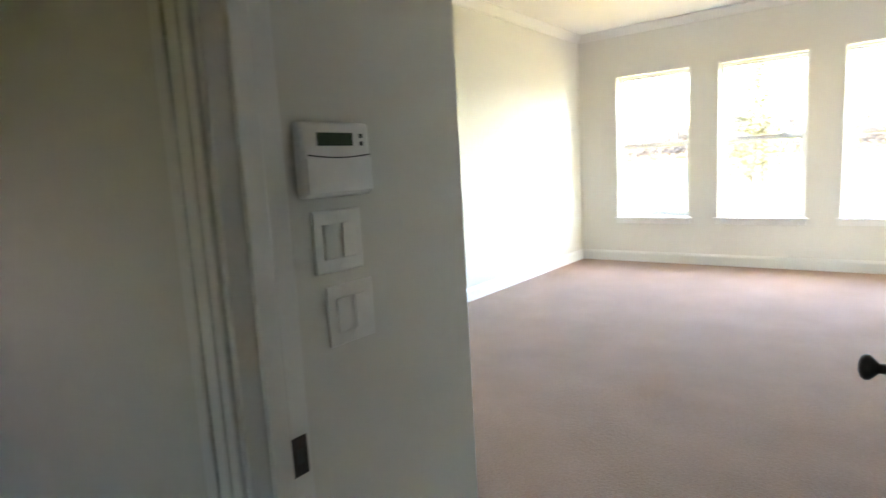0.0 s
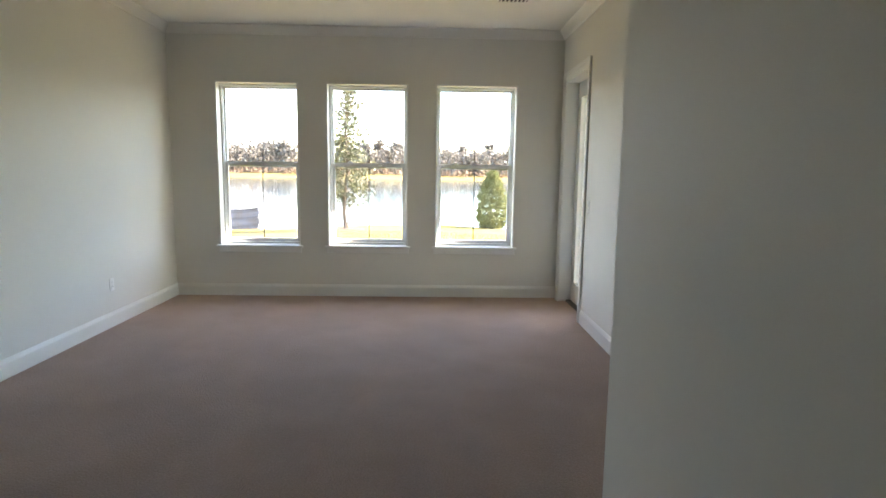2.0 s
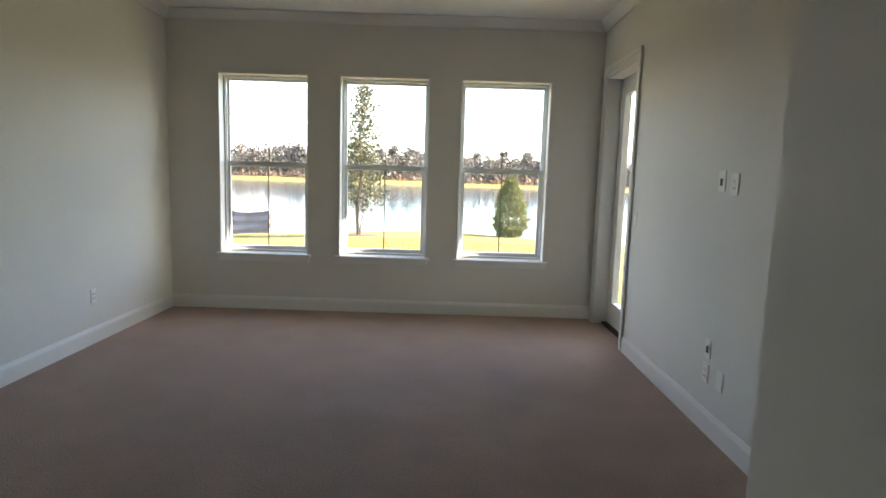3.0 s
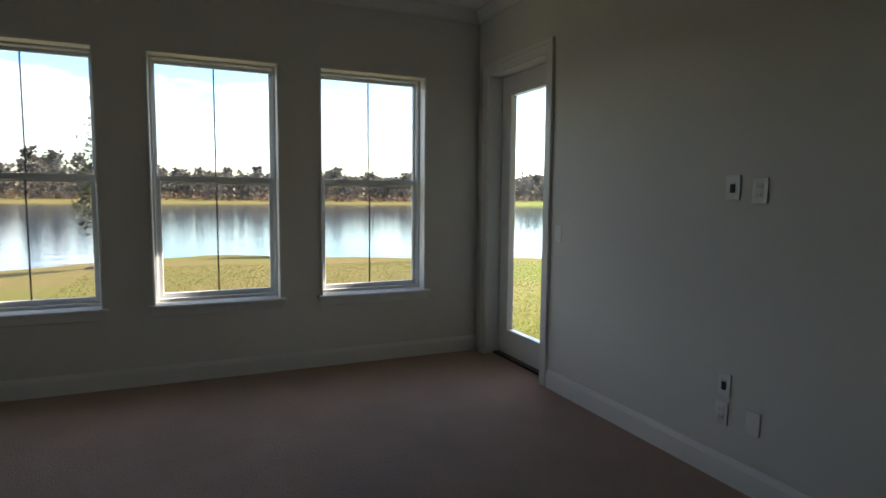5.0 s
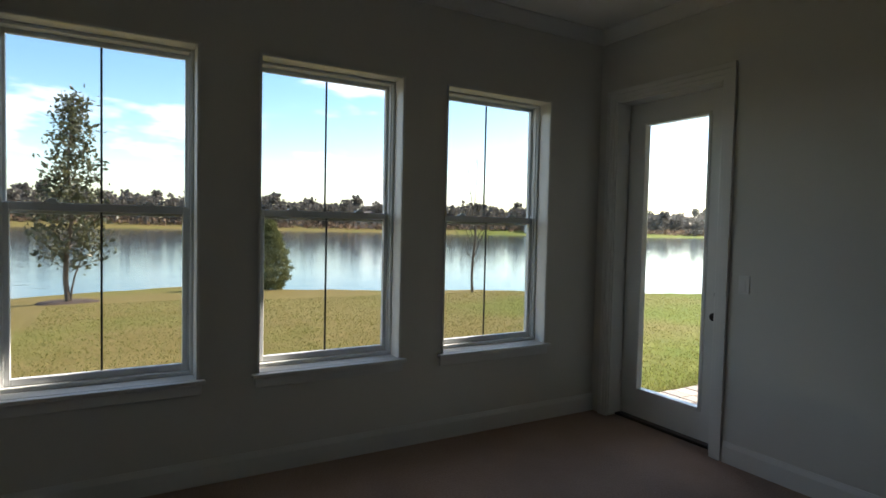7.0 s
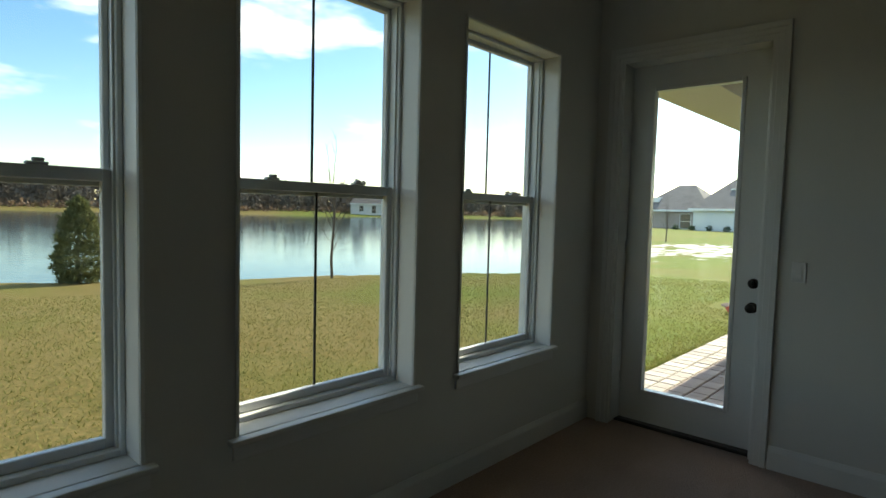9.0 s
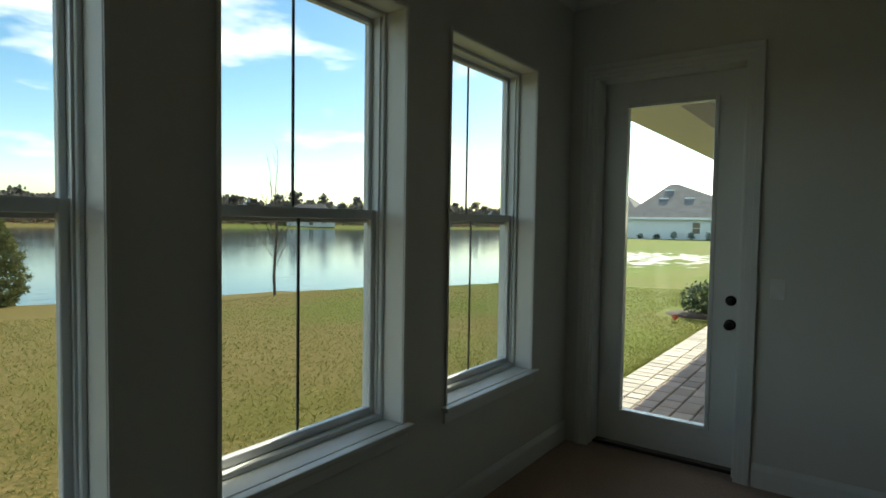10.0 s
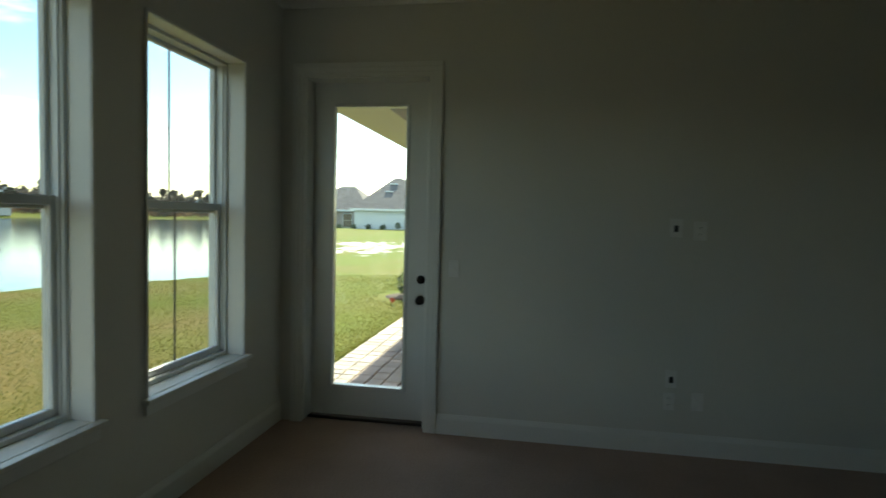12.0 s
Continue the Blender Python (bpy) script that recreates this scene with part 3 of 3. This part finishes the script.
def downlight(x, y):
    d = empty("recessed_downlight", pose(x, y, H), "round white recessed ceiling downlight, switched off", "ceiling light", "recessed downlights")
    bm = lathe([(0.062, 0.0), (0.070, -0.001), (0.088, -0.003), (0.092, -0.007), (0.092, -0.0005)], 32)
    part("trim_ring", bm, TRIM, d)
    # no real recess: the lens colour carries its shade
    part("lens", lathe([(0.066, -0.004), (0.066, -0.002), (0.03, -0.0065)], 28), CAN_SHADE, d, "flat unlit lens, grey painted as the shade of a recess")


for x, y in ((-3.20, -1.38), (-1.27, -1.44)):
    downlight(x, y)


def ceiling_vent(x, y):
    v = empty("ceiling_vent", pose(x, y, H), "white louvred ceiling air vent with dark slots", "vent")
    # black sheet behind the slats paints the shade of the duct
    part("backing", boxes((-0.13, 0.13, -0.075, 0.075, -0.003, -0.001)), DARK, v)
    part("frame", boxes((-0.15, 0.15, -0.095, -0.075, -0.012, -0.0005), (-0.15, 0.15, 0.075, 0.095, -0.012, -0.0005), (-0.15, -0.13, -0.075, 0.075, -0.012, -0.0005), (0.13, 0.15, -0.075, 0.075, -0.012, -0.0005), bevel=0.002, seg=1), TRIM, v)
    for i in range(7):
        sx = -0.111 + i * 0.037
        part("slat", boxes((sx - 0.006, sx + 0.006, -0.075, 0.075, -0.014, -0.004)), TRIM, v)


ceiling_vent(-0.75, -1.18)


# ---- outdoors: ground and lake ----
def lake_depth(x, y):
    """Metres from the shoreline into the lake (negative on land)."""
    near = (y - np.where(x > -1.6, 14.85 - 0.45 * x, 15.57 + 0.4 * (x + 1.6))) / 1.09 + 0.25 * np.sin(x * 0.55) + 0.12 * np.sin(x * 1.7)
    right = -0.47 * (x - 14.2) + 0.88 * (y - 8.9) + 0.6 * np.sin(x * 0.12)
    far = 128 - y * 0.95 - 0.18 * x + 4 * np.sin(x * 0.045) + 1.5 * np.sin(x * 0.13)
    return np.minimum(np.minimum(near, right), far)


def ground_height(x, y):
    d = lake_depth(x, y)
    rise = np.where(y > 60, np.clip(-d * 0.045, 0, 1.3), np.clip(-d * 0.045, 0, 0.38))
    land = -0.56 + rise + 0.03 * np.sin(x * 0.7 + y * 0.4) * np.clip(-d * 0.2, 0, 1)
    return np.where(d < 0, land, -0.56 - np.clip(d * 0.2, 0, 1.2))


def spread(lo, hi, step, reach):
    mid = list(np.arange(lo, hi, step))
    out, v, s = [], hi, step
    while v < reach:
        out.append(v)
        s *= 1.14
        v += s
    neg, v, s = [], lo - step, step
    while v > -reach:
        neg.append(v)
        s *= 1.22
        v -= s
    return neg[::-1] + mid + out


gx, gy = spread(-16, 30, 0.5, 1600), spread(-3, 20, 0.5, 1600)
GX, GY = np.meshgrid(np.array(gx), np.array(gy))
GZ = ground_height(GX, GY)
GZ = np.where((GX > -6) & (GX < 13.5) & (GY < 0.28), -0.24, GZ)
nx = len(gx)
gv = np.stack([GX.ravel(), GY.ravel(), GZ.ravel()], 1).tolist()
gf = [(j * nx + i, j * nx + i + 1, (j + 1) * nx + i + 1, (j + 1) * nx + i) for j in range(len(gy) - 1) for i in range(nx - 1)]
ground = raw("ground", gv, gf, LAWN)
tagged(ground, "winter lawn, green and straw-coloured, sloping to a lake", "lawn", kind="structure")
for p in ground.data.polygons:
    p.use_smooth = True
tagged(raw("water", [(-900, 2, -0.6), (500, 2, -0.6), (500, 160, -0.6), (-900, 160, -0.6)], [(0, 1, 2, 3)], WATER), "calm lake reflecting sky and far trees", "lake", kind="structure")

rng = np.random.default_rng(4)


def ground_z(x, y):
    return float(ground_height(np.array(x), np.array(y)))


def leaf_cloud(points, size, aspect=0.45, jitter=0.5, up=0.3):
    """Small bent diamond leaves at the points."""
    verts, faces = [], []
    for p in points:
        a = rng.normal(size=3)
        a[2] += up
        a /= np.linalg.norm(a) + 1e-9
        b = np.cross(a, rng.normal(size=3))
        b /= np.linalg.norm(b) + 1e-9
        s = size * (1 + jitter * (rng.random() - 0.5) * 2)
        k = len(verts)
        n = np.cross(a, b) * s * 0.12
        verts += [tuple(p), tuple(p + a * s * 0.5 + b * s * aspect * 0.5 + n), tuple(p + a * s), tuple(p + a * s * 0.5 - b * s * aspect * 0.5 + n)]
        faces += [(k, k + 1, k + 2), (k, k + 2, k + 3)]
    return verts, faces


def limb(verts, faces, p, q, r0, r1, seg=7):
    """A tapered, slightly crooked limb."""
    p, q = np.array(p, float), np.array(q, float)
    axis = (q - p) / (np.linalg.norm(q - p) + 1e-9)
    u = np.cross(axis, (0.3, 0.9, 0.2))
    u /= np.linalg.norm(u)
    v = np.cross(axis, u)
    base, steps = len(verts), 4
    for i in range(steps + 1):
        t = i / steps
        c = p + (q - p) * t + (u * math.sin(t * 5.1) + v * math.sin(t * 3.7)) * 0.03 * np.linalg.norm(q - p) * (t * (1 - t)) * 4
        r = r0 + (r1 - r0) * t
        for k in range(seg):
            a = 2 * math.pi * k / seg
            verts.append(tuple(c + (u * math.cos(a) + v * math.sin(a)) * r))
    for i in range(steps):
        for k in range(seg):
            a, b = base + i * seg + k, base + i * seg + (k + 1) % seg
            faces.append((a, b, b + seg, a + seg))


# ---- trees and shrubs ----
def broadleaf_tree(x, y, height):
    z = ground_z(x, y)
    t = empty("young_tree", pose(x, y, z), "young evergreen tree with sparse broad leaves on lawn", "tree")
    v, f = [], []
    limb(v, f, (0, 0, -0.1), (0.05, 0, height * 0.5), 0.06, 0.04, 9)
    limb(v, f, (0.05, 0, height * 0.5), (0.1, 0.02, height * 0.97), 0.04, 0.008, 9)
    limb(v, f, (0.04, 0, 0.0), (0.26, -0.05, height * 0.25), 0.025, 0.012)
    pts = []
    for i in range(80):
        h = 0.15 + 0.83 * (i / 79)
        reach = (0.17 + 0.78 * (1 - h) ** 0.75) * (0.75 if h < 0.22 else 1) * (0.7 + 0.5 * rng.random())
        a = i * 2.4 + rng.random() * 0.6
        p = (0.1 * h, 0, h * height * 0.95)
        q = (p[0] + reach * math.cos(a), reach * math.sin(a), p[2] + 0.35 * reach + 0.1)
        limb(v, f, p, q, 0.013, 0.004, 5)
        dense = 42 if 0.22 < h < 0.6 else 26
        for _ in range(dense):
            s = 0.3 + 0.75 * rng.random()
            c = np.array(p) * (1 - s) + np.array(q) * s
            pts.append(c + rng.normal(scale=(0.085, 0.085, 0.09)))
    raw("trunk", v, f, BARK, t)
    raw("crown", *leaf_cloud(pts, 0.125, 0.5), MAGNOLIA, t)
    tagged(part("mulch_ring", lathe([(0.62, -0.03), (0.60, 0.012), (0.35, 0.03), (0.05, 0.035)], 22), MULCH), "ring of dark mulch round the young tree", "mulch").matrix_world = pose(x, y, z)


def cedar(x, y, height, width):
    z = ground_z(x, y)
    t = empty("cedar_shrub", pose(x, y, z), "dense conical green cedar at the lake edge", "conifer")
    v, f = [], []
    limb(v, f, (0, 0, -0.1), (0, 0, height * 0.9), 0.06, 0.01)
    pts = []
    for _ in range(9000):
        h = rng.random() ** 1.25
        r = width * 0.5 * (1 - h) ** 0.55 * min(1, 0.5 + h * 2.2) * (1 + 0.16 * math.sin(9 * h + 3 * math.sin(h * 20)))
        a = rng.random() * 2 * math.pi
        r *= (0.75 + 0.3 * rng.random()) * (1 + 0.12 * math.sin(3 * a + 6 * h))
        pts.append(np.array((r * math.cos(a), r * math.sin(a), 0.02 + h * height * 0.93)))
    raw("trunk", v, f, BARK, t)
    raw("crown", *leaf_cloud(pts, 0.095, 0.32, up=0.8), CEDAR, t)


def bare_tree(x, y, height, spread_r=0.8):
    z = ground_z(x, y)
    t = empty("bare_sapling", pose(x, y, z), "slender leafless sapling at the lake edge", "tree")
    v, f = [], []
    limb(v, f, (0, 0, -0.1), (0.03, 0, height * 0.55), 0.045, 0.028, 8)
    part_from = []
    for i in range(11):
        h = 0.28 + 0.5 * i / 10
        a = i * 2.4
        r = spread_r * (0.55 + 0.3 * rng.random()) * (1.15 - h)
        p, q = (0.03, 0, h * height * 0.7), (r * math.cos(a), r * math.sin(a), h * height * 0.7 + r * 1.6)
        part_from.append((p, q))
    part_from.append(((0.03, 0, height * 0.55), (0.1, 0.05, height)))
    part_from.append(((0.03, 0, height * 0.5), (-0.2, 0.1, height * 0.93)))
    for p, q in part_from:
        limb(v, f, p, q, 0.014, 0.004, 5)
        for _ in range(5):
            s = 0.3 + 0.65 * rng.random()
            c = np.array(p) * (1 - s) + np.array(q) * s
            limb(v, f, c, c + np.array((rng.normal() * 0.16, rng.normal() * 0.16, 0.3)), 0.005, 0.002, 4)
    raw("trunk", v, f, BARK, t)


def round_shrub(x, y, width, height, n=1500, size=0.07, label="low rounded evergreen shrub on the lawn"):
    z = ground_z(x, y)
    t = empty("round_shrub", pose(x, y, z), label, "shrub")
    v, f, pts = [], [], []
    for i in range(9):
        a = i * 0.7
        limb(v, f, (0, 0, -0.05), (0.3 * width * math.cos(a), 0.3 * width * math.sin(a), height * 0.75), 0.012, 0.004, 5)
    for _ in range(n):
        d = rng.normal(size=3)
        d /= np.linalg.norm(d)
        r = 0.6 + 0.42 * rng.random()
        r *= 1 + 0.14 * math.sin(4 * d[0] * 3) * math.sin(3 * d[1] * 3)
        pts.append(np.array((d[0] * r * width / 2, d[1] * r * width / 2, height * (0.48 + 0.5 * d[2] * r))))
    raw("trunk", v, f, BARK, t)
    raw("crown", *leaf_cloud(pts, size, 0.5), SHRUBL, t)


broadleaf_tree(-4.17, 11.7, 4.7)
cedar(0.76, 14.1, 2.2, 1.4)
bare_tree(6.05, 11.0, 4.0, 1.15)
bare_tree(36.0, 13.2, 3.2)
round_shrub(8.1, 0.70, 0.95, 0.62)
tagged(part("mulch_bed", lathe([(0.55, -0.04), (0.53, 0.0), (0.38, 0.03), (0.05, 0.035)], 24), MULCH), "low bed of dark mulch under the shrub", "mulch").matrix_world = pose(8.05, 0.9, ground_z(8.05, 0.9))
tagged(raw("fallen_leaf", [(x + 6.9, y + 0.92, z - 0.175) for x, y, z in ((0, 0.06, 0), (0.07, 0, 0.06), (0.16, 0.06, 0.03), (0.08, 0.14, 0.07), (0.05, 0.07, 0.11))], [(0, 1, 4), (1, 2, 4), (2, 3, 4), (3, 0, 4)], REDLEAF), "curled red leaf lying on the grass", "leaf")


def silt_fence():
    """Sagging blue-black fabric between stakes, running down to the water."""
    fnc = empty("silt_fence", pose(-7.4, 13.3, ground_z(-7.4, 13.3)), "sagging blue-black silt fence fabric on wooden stakes", "fence")
    v, f, n = [], [], 60
    for i in range(n + 1):
        s = i / n
        x = -2.6 * s + 0.08 * math.sin(s * 21)
        y = -3.4 * s + 0.10 * math.sin(s * 17)
        lo, hi = -0.12 + 0.10 * s, 0.80 + 0.06 * s - 0.07 * abs(math.sin(s * 3 * math.pi))
        for k in range(13):
            u = k / 12
            v.append((x + 0.02 * math.sin(u * 19 + s * 6), y + 0.014 * math.sin(u * 17 + s * 14) + 0.03 * math.sin(s * 23), lo + (hi - lo) * u))
    for i in range(n):
        for k in range(12):
            a = i * 13 + k
            f.append((a, a + 1, a + 14, a + 13))
    cloth = raw("fabric", v, f, TARP, fnc)
    sol = cloth.modifiers.new("thick", "SOLIDIFY")
    sol.thickness = 0.012
    for s in (0.0, 0.33, 0.66, 1.0):
        part("stake", boxes((-2.6 * s - 0.02, -2.6 * s + 0.02, -3.4 * s + 0.1, -3.4 * s + 0.14, -0.2, 1.0), bevel=0.004, seg=1), WOOD, fnc)


silt_fence()


# ---- far woods across the lake ----
def far_woods():
    tv, tf, pts, sizes = [], [], [], []
    x = -260.0
    while x < 330:
        for row in range(3):
            px = x + rng.normal() * 2
            py = (128 - 0.18 * px) / 0.95 + 26 + row * 14 + rng.normal() * 4
            gz = ground_z(px, py)
            tall = rng.random() < 0.12
            h = (5.1 + 2.4 * rng.random() + 2.4 * math.exp(-((px + 45) / 32) ** 2)) * (1.3 if tall else 1.0)
            limb(tv, tf, (px, py, gz - 0.2), (px + rng.normal() * 0.3, py, gz + h * 0.9), 0.16, 0.04, 5)
            for _ in range(150):
                u = (0.72 + 0.28 * rng.random()) if tall else (0.02 + 0.98 * rng.random())
                r = (1.5 if tall else 3.3 * (1 - 0.6 * u)) * rng.random() ** 0.6
                a = rng.random() * 6.283
                pts.append(np.array((px + r * math.cos(a), py + r * math.sin(a), gz + h * u)))
        x += 2.5
    brush = []
    for _ in range(7000):
        px = rng.uniform(-260, 330)
        py = (128 - 0.18 * px) / 0.95 + rng.uniform(14, 26)
        brush.append(np.array((px, py, ground_z(px, py) + 1.3 * rng.random() ** 2)))
    tagged(raw("far_brush", *leaf_cloud(brush, 0.9, 0.7, up=0.8), BRUSH), "rusty dry brush along the far bank", "brush", kind="stuff")
    for _ in range(26000):
        px = rng.uniform(-260, 330)
        py = (128 - 0.18 * px) / 0.95 + rng.uniform(24, 60)
        pts.append(np.array((px, py, ground_z(px, py) + 5.9 * rng.random() ** 0.9)))
    raw_t = raw("far_woods", *leaf_cloud(pts, 0.95, 0.8, up=0.6), FARLEAF)
    tagged(raw_t, "hazy grey-brown winter woods beyond the lake", "woods", kind="stuff")
    tagged(raw("far_trunks", tv, tf, BARK), "thin trunks of the far winter woods", "woods", kind="stuff")


far_woods()


# ---- houses ----
def hip_house(name, m, w, d, wall_h, roof_h, mat, label, over=0.5, ridge=0.35, windows=(), peaks=None):
    """A one-storey house, w across the front (local x), front facing local -y."""
    h = empty(name, m, label, "house")
    part("wall", boxes((-w / 2, w / 2, 0, d, -0.4, wall_h)), mat, h)
    bm = bmesh.new()
    x0, x1, y0, y1, r = -w / 2 - over, w / 2 + over, -over, d + over, (d / 2 + over)
    eave = [bm.verts.new(c) for c in ((x0, y0, wall_h), (x1, y0, wall_h), (x1, y1, wall_h), (x0, y1, wall_h))]
    fas = [bm.verts.new((c.co.x, c.co.y, wall_h + 0.18)) for c in eave]
    ra, rb = bm.verts.new((x0 + r * (1 - ridge) + 0.1, d / 2, wall_h + roof_h)), bm.verts.new((x1 - r * (1 - ridge) - 0.1, d / 2, wall_h + roof_h))
    if peaks:
        ra.co.x, rb.co.x = peaks
    bm.faces.new(eave[::-1])
    for i in range(4):
        bm.faces.new((eave[i], eave[(i + 1) % 4], fas[(i + 1) % 4], fas[i]))
    bm.faces.new((fas[0], fas[1], rb, ra))
    bm.faces.new((fas[2], fas[3], ra, rb))
    bm.faces.new((fas[3], fas[0], ra))
    bm.faces.new((fas[1], fas[2], rb))
    roof = part("roof", bm, SHINGLE, h)
    part("fascia", boxes((x0 - 0.03, x1 + 0.03, y0 - 0.05, y0 - 0.004, wall_h - 0.06, wall_h + 0.2)), TRIM, h)
    for wx, wz, ww, wh in windows:
        win = part("window", boxes((wx - ww / 2 - 0.08, wx + ww / 2 + 0.08, -0.06, -0.002, wz - 0.08, wz + wh + 0.08)), TRIM, h)
        part("pane", boxes((wx - ww / 2, wx + ww / 2, -0.07, -0.062, wz, wz + wh / 2 - 0.03), (wx - ww / 2, wx + ww / 2, -0.07, -0.062, wz + wh / 2 + 0.03, wz + wh)), PANE, win)
    return h, roof


hm = pose(74, 15.8, -0.3, 0, 0, -90)
house, roof = hip_house("neighbour_house", hm, 17, 15, 2.75, 5.0, STUCCO, "white one-storey neighbour house with brown shingle hip roof", peaks=(-4.7, -3.6), windows=((0.6, 0.9, 0.9, 1.4),))
for vx, vz in ((-4.3, 3.9), (-4.5, 2.7), (-1.2, 2.7)):
    y = (vz / 5.0) * 8.0 - 0.5
    part("roof_vent", boxes((vx - 0.6, vx + 0.6, y - 0.12, y + 0.15, 2.75 + vz + 0.05, 2.75 + vz + 0.22), bevel=0.03, seg=1), TRIM, house, "white roof vent")
wing, _ = hip_house("house_wing", pose(79, 29.0, -0.3, 0, 0, -90), 10, 12, 2.6, 4.0, GREYWALL, "tan one-storey house wing with brown shingle roof", windows=((2.0, 0.2, 1.4, 2.0),))
part("dormer", boxes((-4.6, -2.4, 1.4, 4.0, 3.0, 4.6), bevel=0.05, seg=1), STUCCO, wing, "white dormer")
hip_house("far_house", pose(62, 146, ground_z(62, 146) + 0.35, 0, 0, -26), 16, 10, 2.0, 2.6, GREYWALL, "tan house across the lake among trees", windows=((-5, 0.6, 1.2, 1.5), (-2, 0.6, 1.2, 1.5), (1.5, 0.1, 1.4, 2.1), (5, 0.6, 1.2, 1.5)))
hip_house("far_house", pose(104, 122, ground_z(104, 122) + 0.35, 0, 0, -42), 13, 9, 2.6, 3.4, STUCCO, "white house with grey roof across the lake", windows=((-3.5, 0.6, 1.2, 1.5), (0, 0.1, 1.2, 2.1), (3.5, 0.6, 1.2, 1.5)))
for i in range(7):
    yy = 13.4 + i * 2.1
    round_shrub(72.6, yy, 0.8, 0.6 if i > 2 else 1.0, 160, 0.2, "small clipped shrub along the house wall")


# ---- porch ----
structure("porch_slab", boxes((T, 12.5, -6.0, 0.33, -0.26, -0.158)), SAND, "dark sand bed under the patio pavers", "patio")
structure("porch_ceiling", boxes((T, 12.5, -6.0, -0.1, 3.0, 3.1)), STUCCO, "pale stucco porch ceiling", "ceiling")
structure("porch_beam", boxes((T, 12.5, -0.1, 0.60, 2.72, 3.25), bevel=0.01), BEAM, "cream painted porch beam", "beam")
structure("porch_column", boxes((12.1, 12.5, -0.02, 0.36, -0.3, 2.73), bevel=0.01), BEAM, "cream square porch column", "column")
structure("porch_wall", boxes((T, 12.5, -6.12, -6.0, -0.3, 3.1)), STUCCO, "pale stucco porch wall", "wall")
structure("roof_eave", boxes((XL - 0.6, T + 0.001, T, T + 0.45, H + 0.05, H + 0.25), (XL - 0.6, T + 0.4, -13.3, T, H + 0.22, H + 0.4)), TRIM, "white roof eave over the windows", "eave")

# ---- grass blades near the house ----
gv, gf = [], []
for _ in range(110000):
    x, y = rng.uniform(-4.5, 14), 0.42 + 10.5 * rng.random() ** 1.6
    if lake_depth(x, y) > -0.5 or (7.4 < x < 8.7 and 0.3 < y < 1.5):
        continue
    z = ground_z(x, y)
    a, h, w = rng.random() * 6.283, 0.014 + 0.022 * rng.random(), 0.005 + 0.004 * rng.random()
    lx, ly = rng.normal() * 0.025, rng.normal() * 0.025
    k = len(gv)
    gv += [(x - w * math.cos(a), y - w * math.sin(a), z - 0.005), (x + w * math.cos(a), y + w * math.sin(a), z - 0.005), (x + lx, y + ly, z + h)]
    gf.append((k, k + 1, k + 2))
tagged(raw("grass", gv, gf, GRASSB), "short lawn grass, green mixed with straw blades", "grass", kind="stuff")

# ---- pavers ----
patio = empty("patio_pavers", pose(0, 0, -0.158), "weathered tan and grey concrete paver patio", "patio", kind="structure")


def paver_mesh(lx, ly, mat):
    me = bpy.data.meshes.new("paver")
    a, b, c, t = lx / 2, ly / 2, 0.008, 0.058
    ring = lambda i, z: [(-a + i, -b + i, z), (a - i, -b + i, z), (a - i, b - i, z), (-a + i, b - i, z)]
    v = ring(0, 0.0) + ring(0, t - c) + ring(c, t)
    f = [(r * 4 + k, r * 4 + (k + 1) % 4, r * 4 + 4 + (k + 1) % 4, r * 4 + 4 + k) for r in (0, 1) for k in range(4)] + [(8, 9, 10, 11)]
    me.from_pydata(v, [], f)
    me.materials.append(mat)
    return me


P = {s: paver_mesh(s * 0.115 - 0.007, 0.158, FIELD) for s in (1, 2, 3)}
BORDER = paver_mesh(0.163, 0.226, PAVER)
EDGE = paver_mesh(0.163, 0.148, PAVER)
pr = random.Random(7)
count = 0


def lay(mesh, x, y):
    ob = new("paver", mesh)
    ob.parent = patio
    ob.location = (x, y, pr.uniform(-0.003, 0.003))
    ob.rotation_euler = (pr.gauss(0, 0.006), pr.gauss(0, 0.006), pr.gauss(0, 0.008))


x = T + 0.09
while x < 7.6:
    lay(BORDER, x, 0.215)
    lay(EDGE, x, 0.022)
    x += 0.17
far_v, far_f = [], []
y = -0.137
while y > -5.9:
    x = T + 0.01 + pr.uniform(0, 0.1)
    while x < 12.3:
        s = pr.choice((1, 2, 2, 3))
        cx = x + s * 0.115 / 2
        if y > -1.45 and x < 5.2 and count < 205:
            lay(P[s], cx, y)
            count += 1
        else:
            k = len(far_v)
            me = P[s]
            far_v += [(v.co.x + cx, v.co.y + y, v.co.z + pr.uniform(-0.001, 0.001)) for v in me.vertices]
            far_f += [tuple(k + i for i in p.vertices) for p in me.polygons]
        x += s * 0.115
    y -= 0.166
rest = raw("paver_field", far_v, far_f, FIELD, patio)
tagged(rest, kind="stuff")
edge_v, edge_f = [], []
x = 7.6 + 0.06
while x < 12.4:
    for me, yy in ((BORDER, 0.215), (EDGE, 0.022)):
        k = len(edge_v)
        edge_v += [(v.co.x + x, v.co.y + yy, v.co.z) for v in me.vertices]
        edge_f += [tuple(k + i for i in p.vertices) for p in me.polygons]
    x += 0.17
tagged(raw("paver_border", edge_v, edge_f, PAVER, patio), kind="stuff")
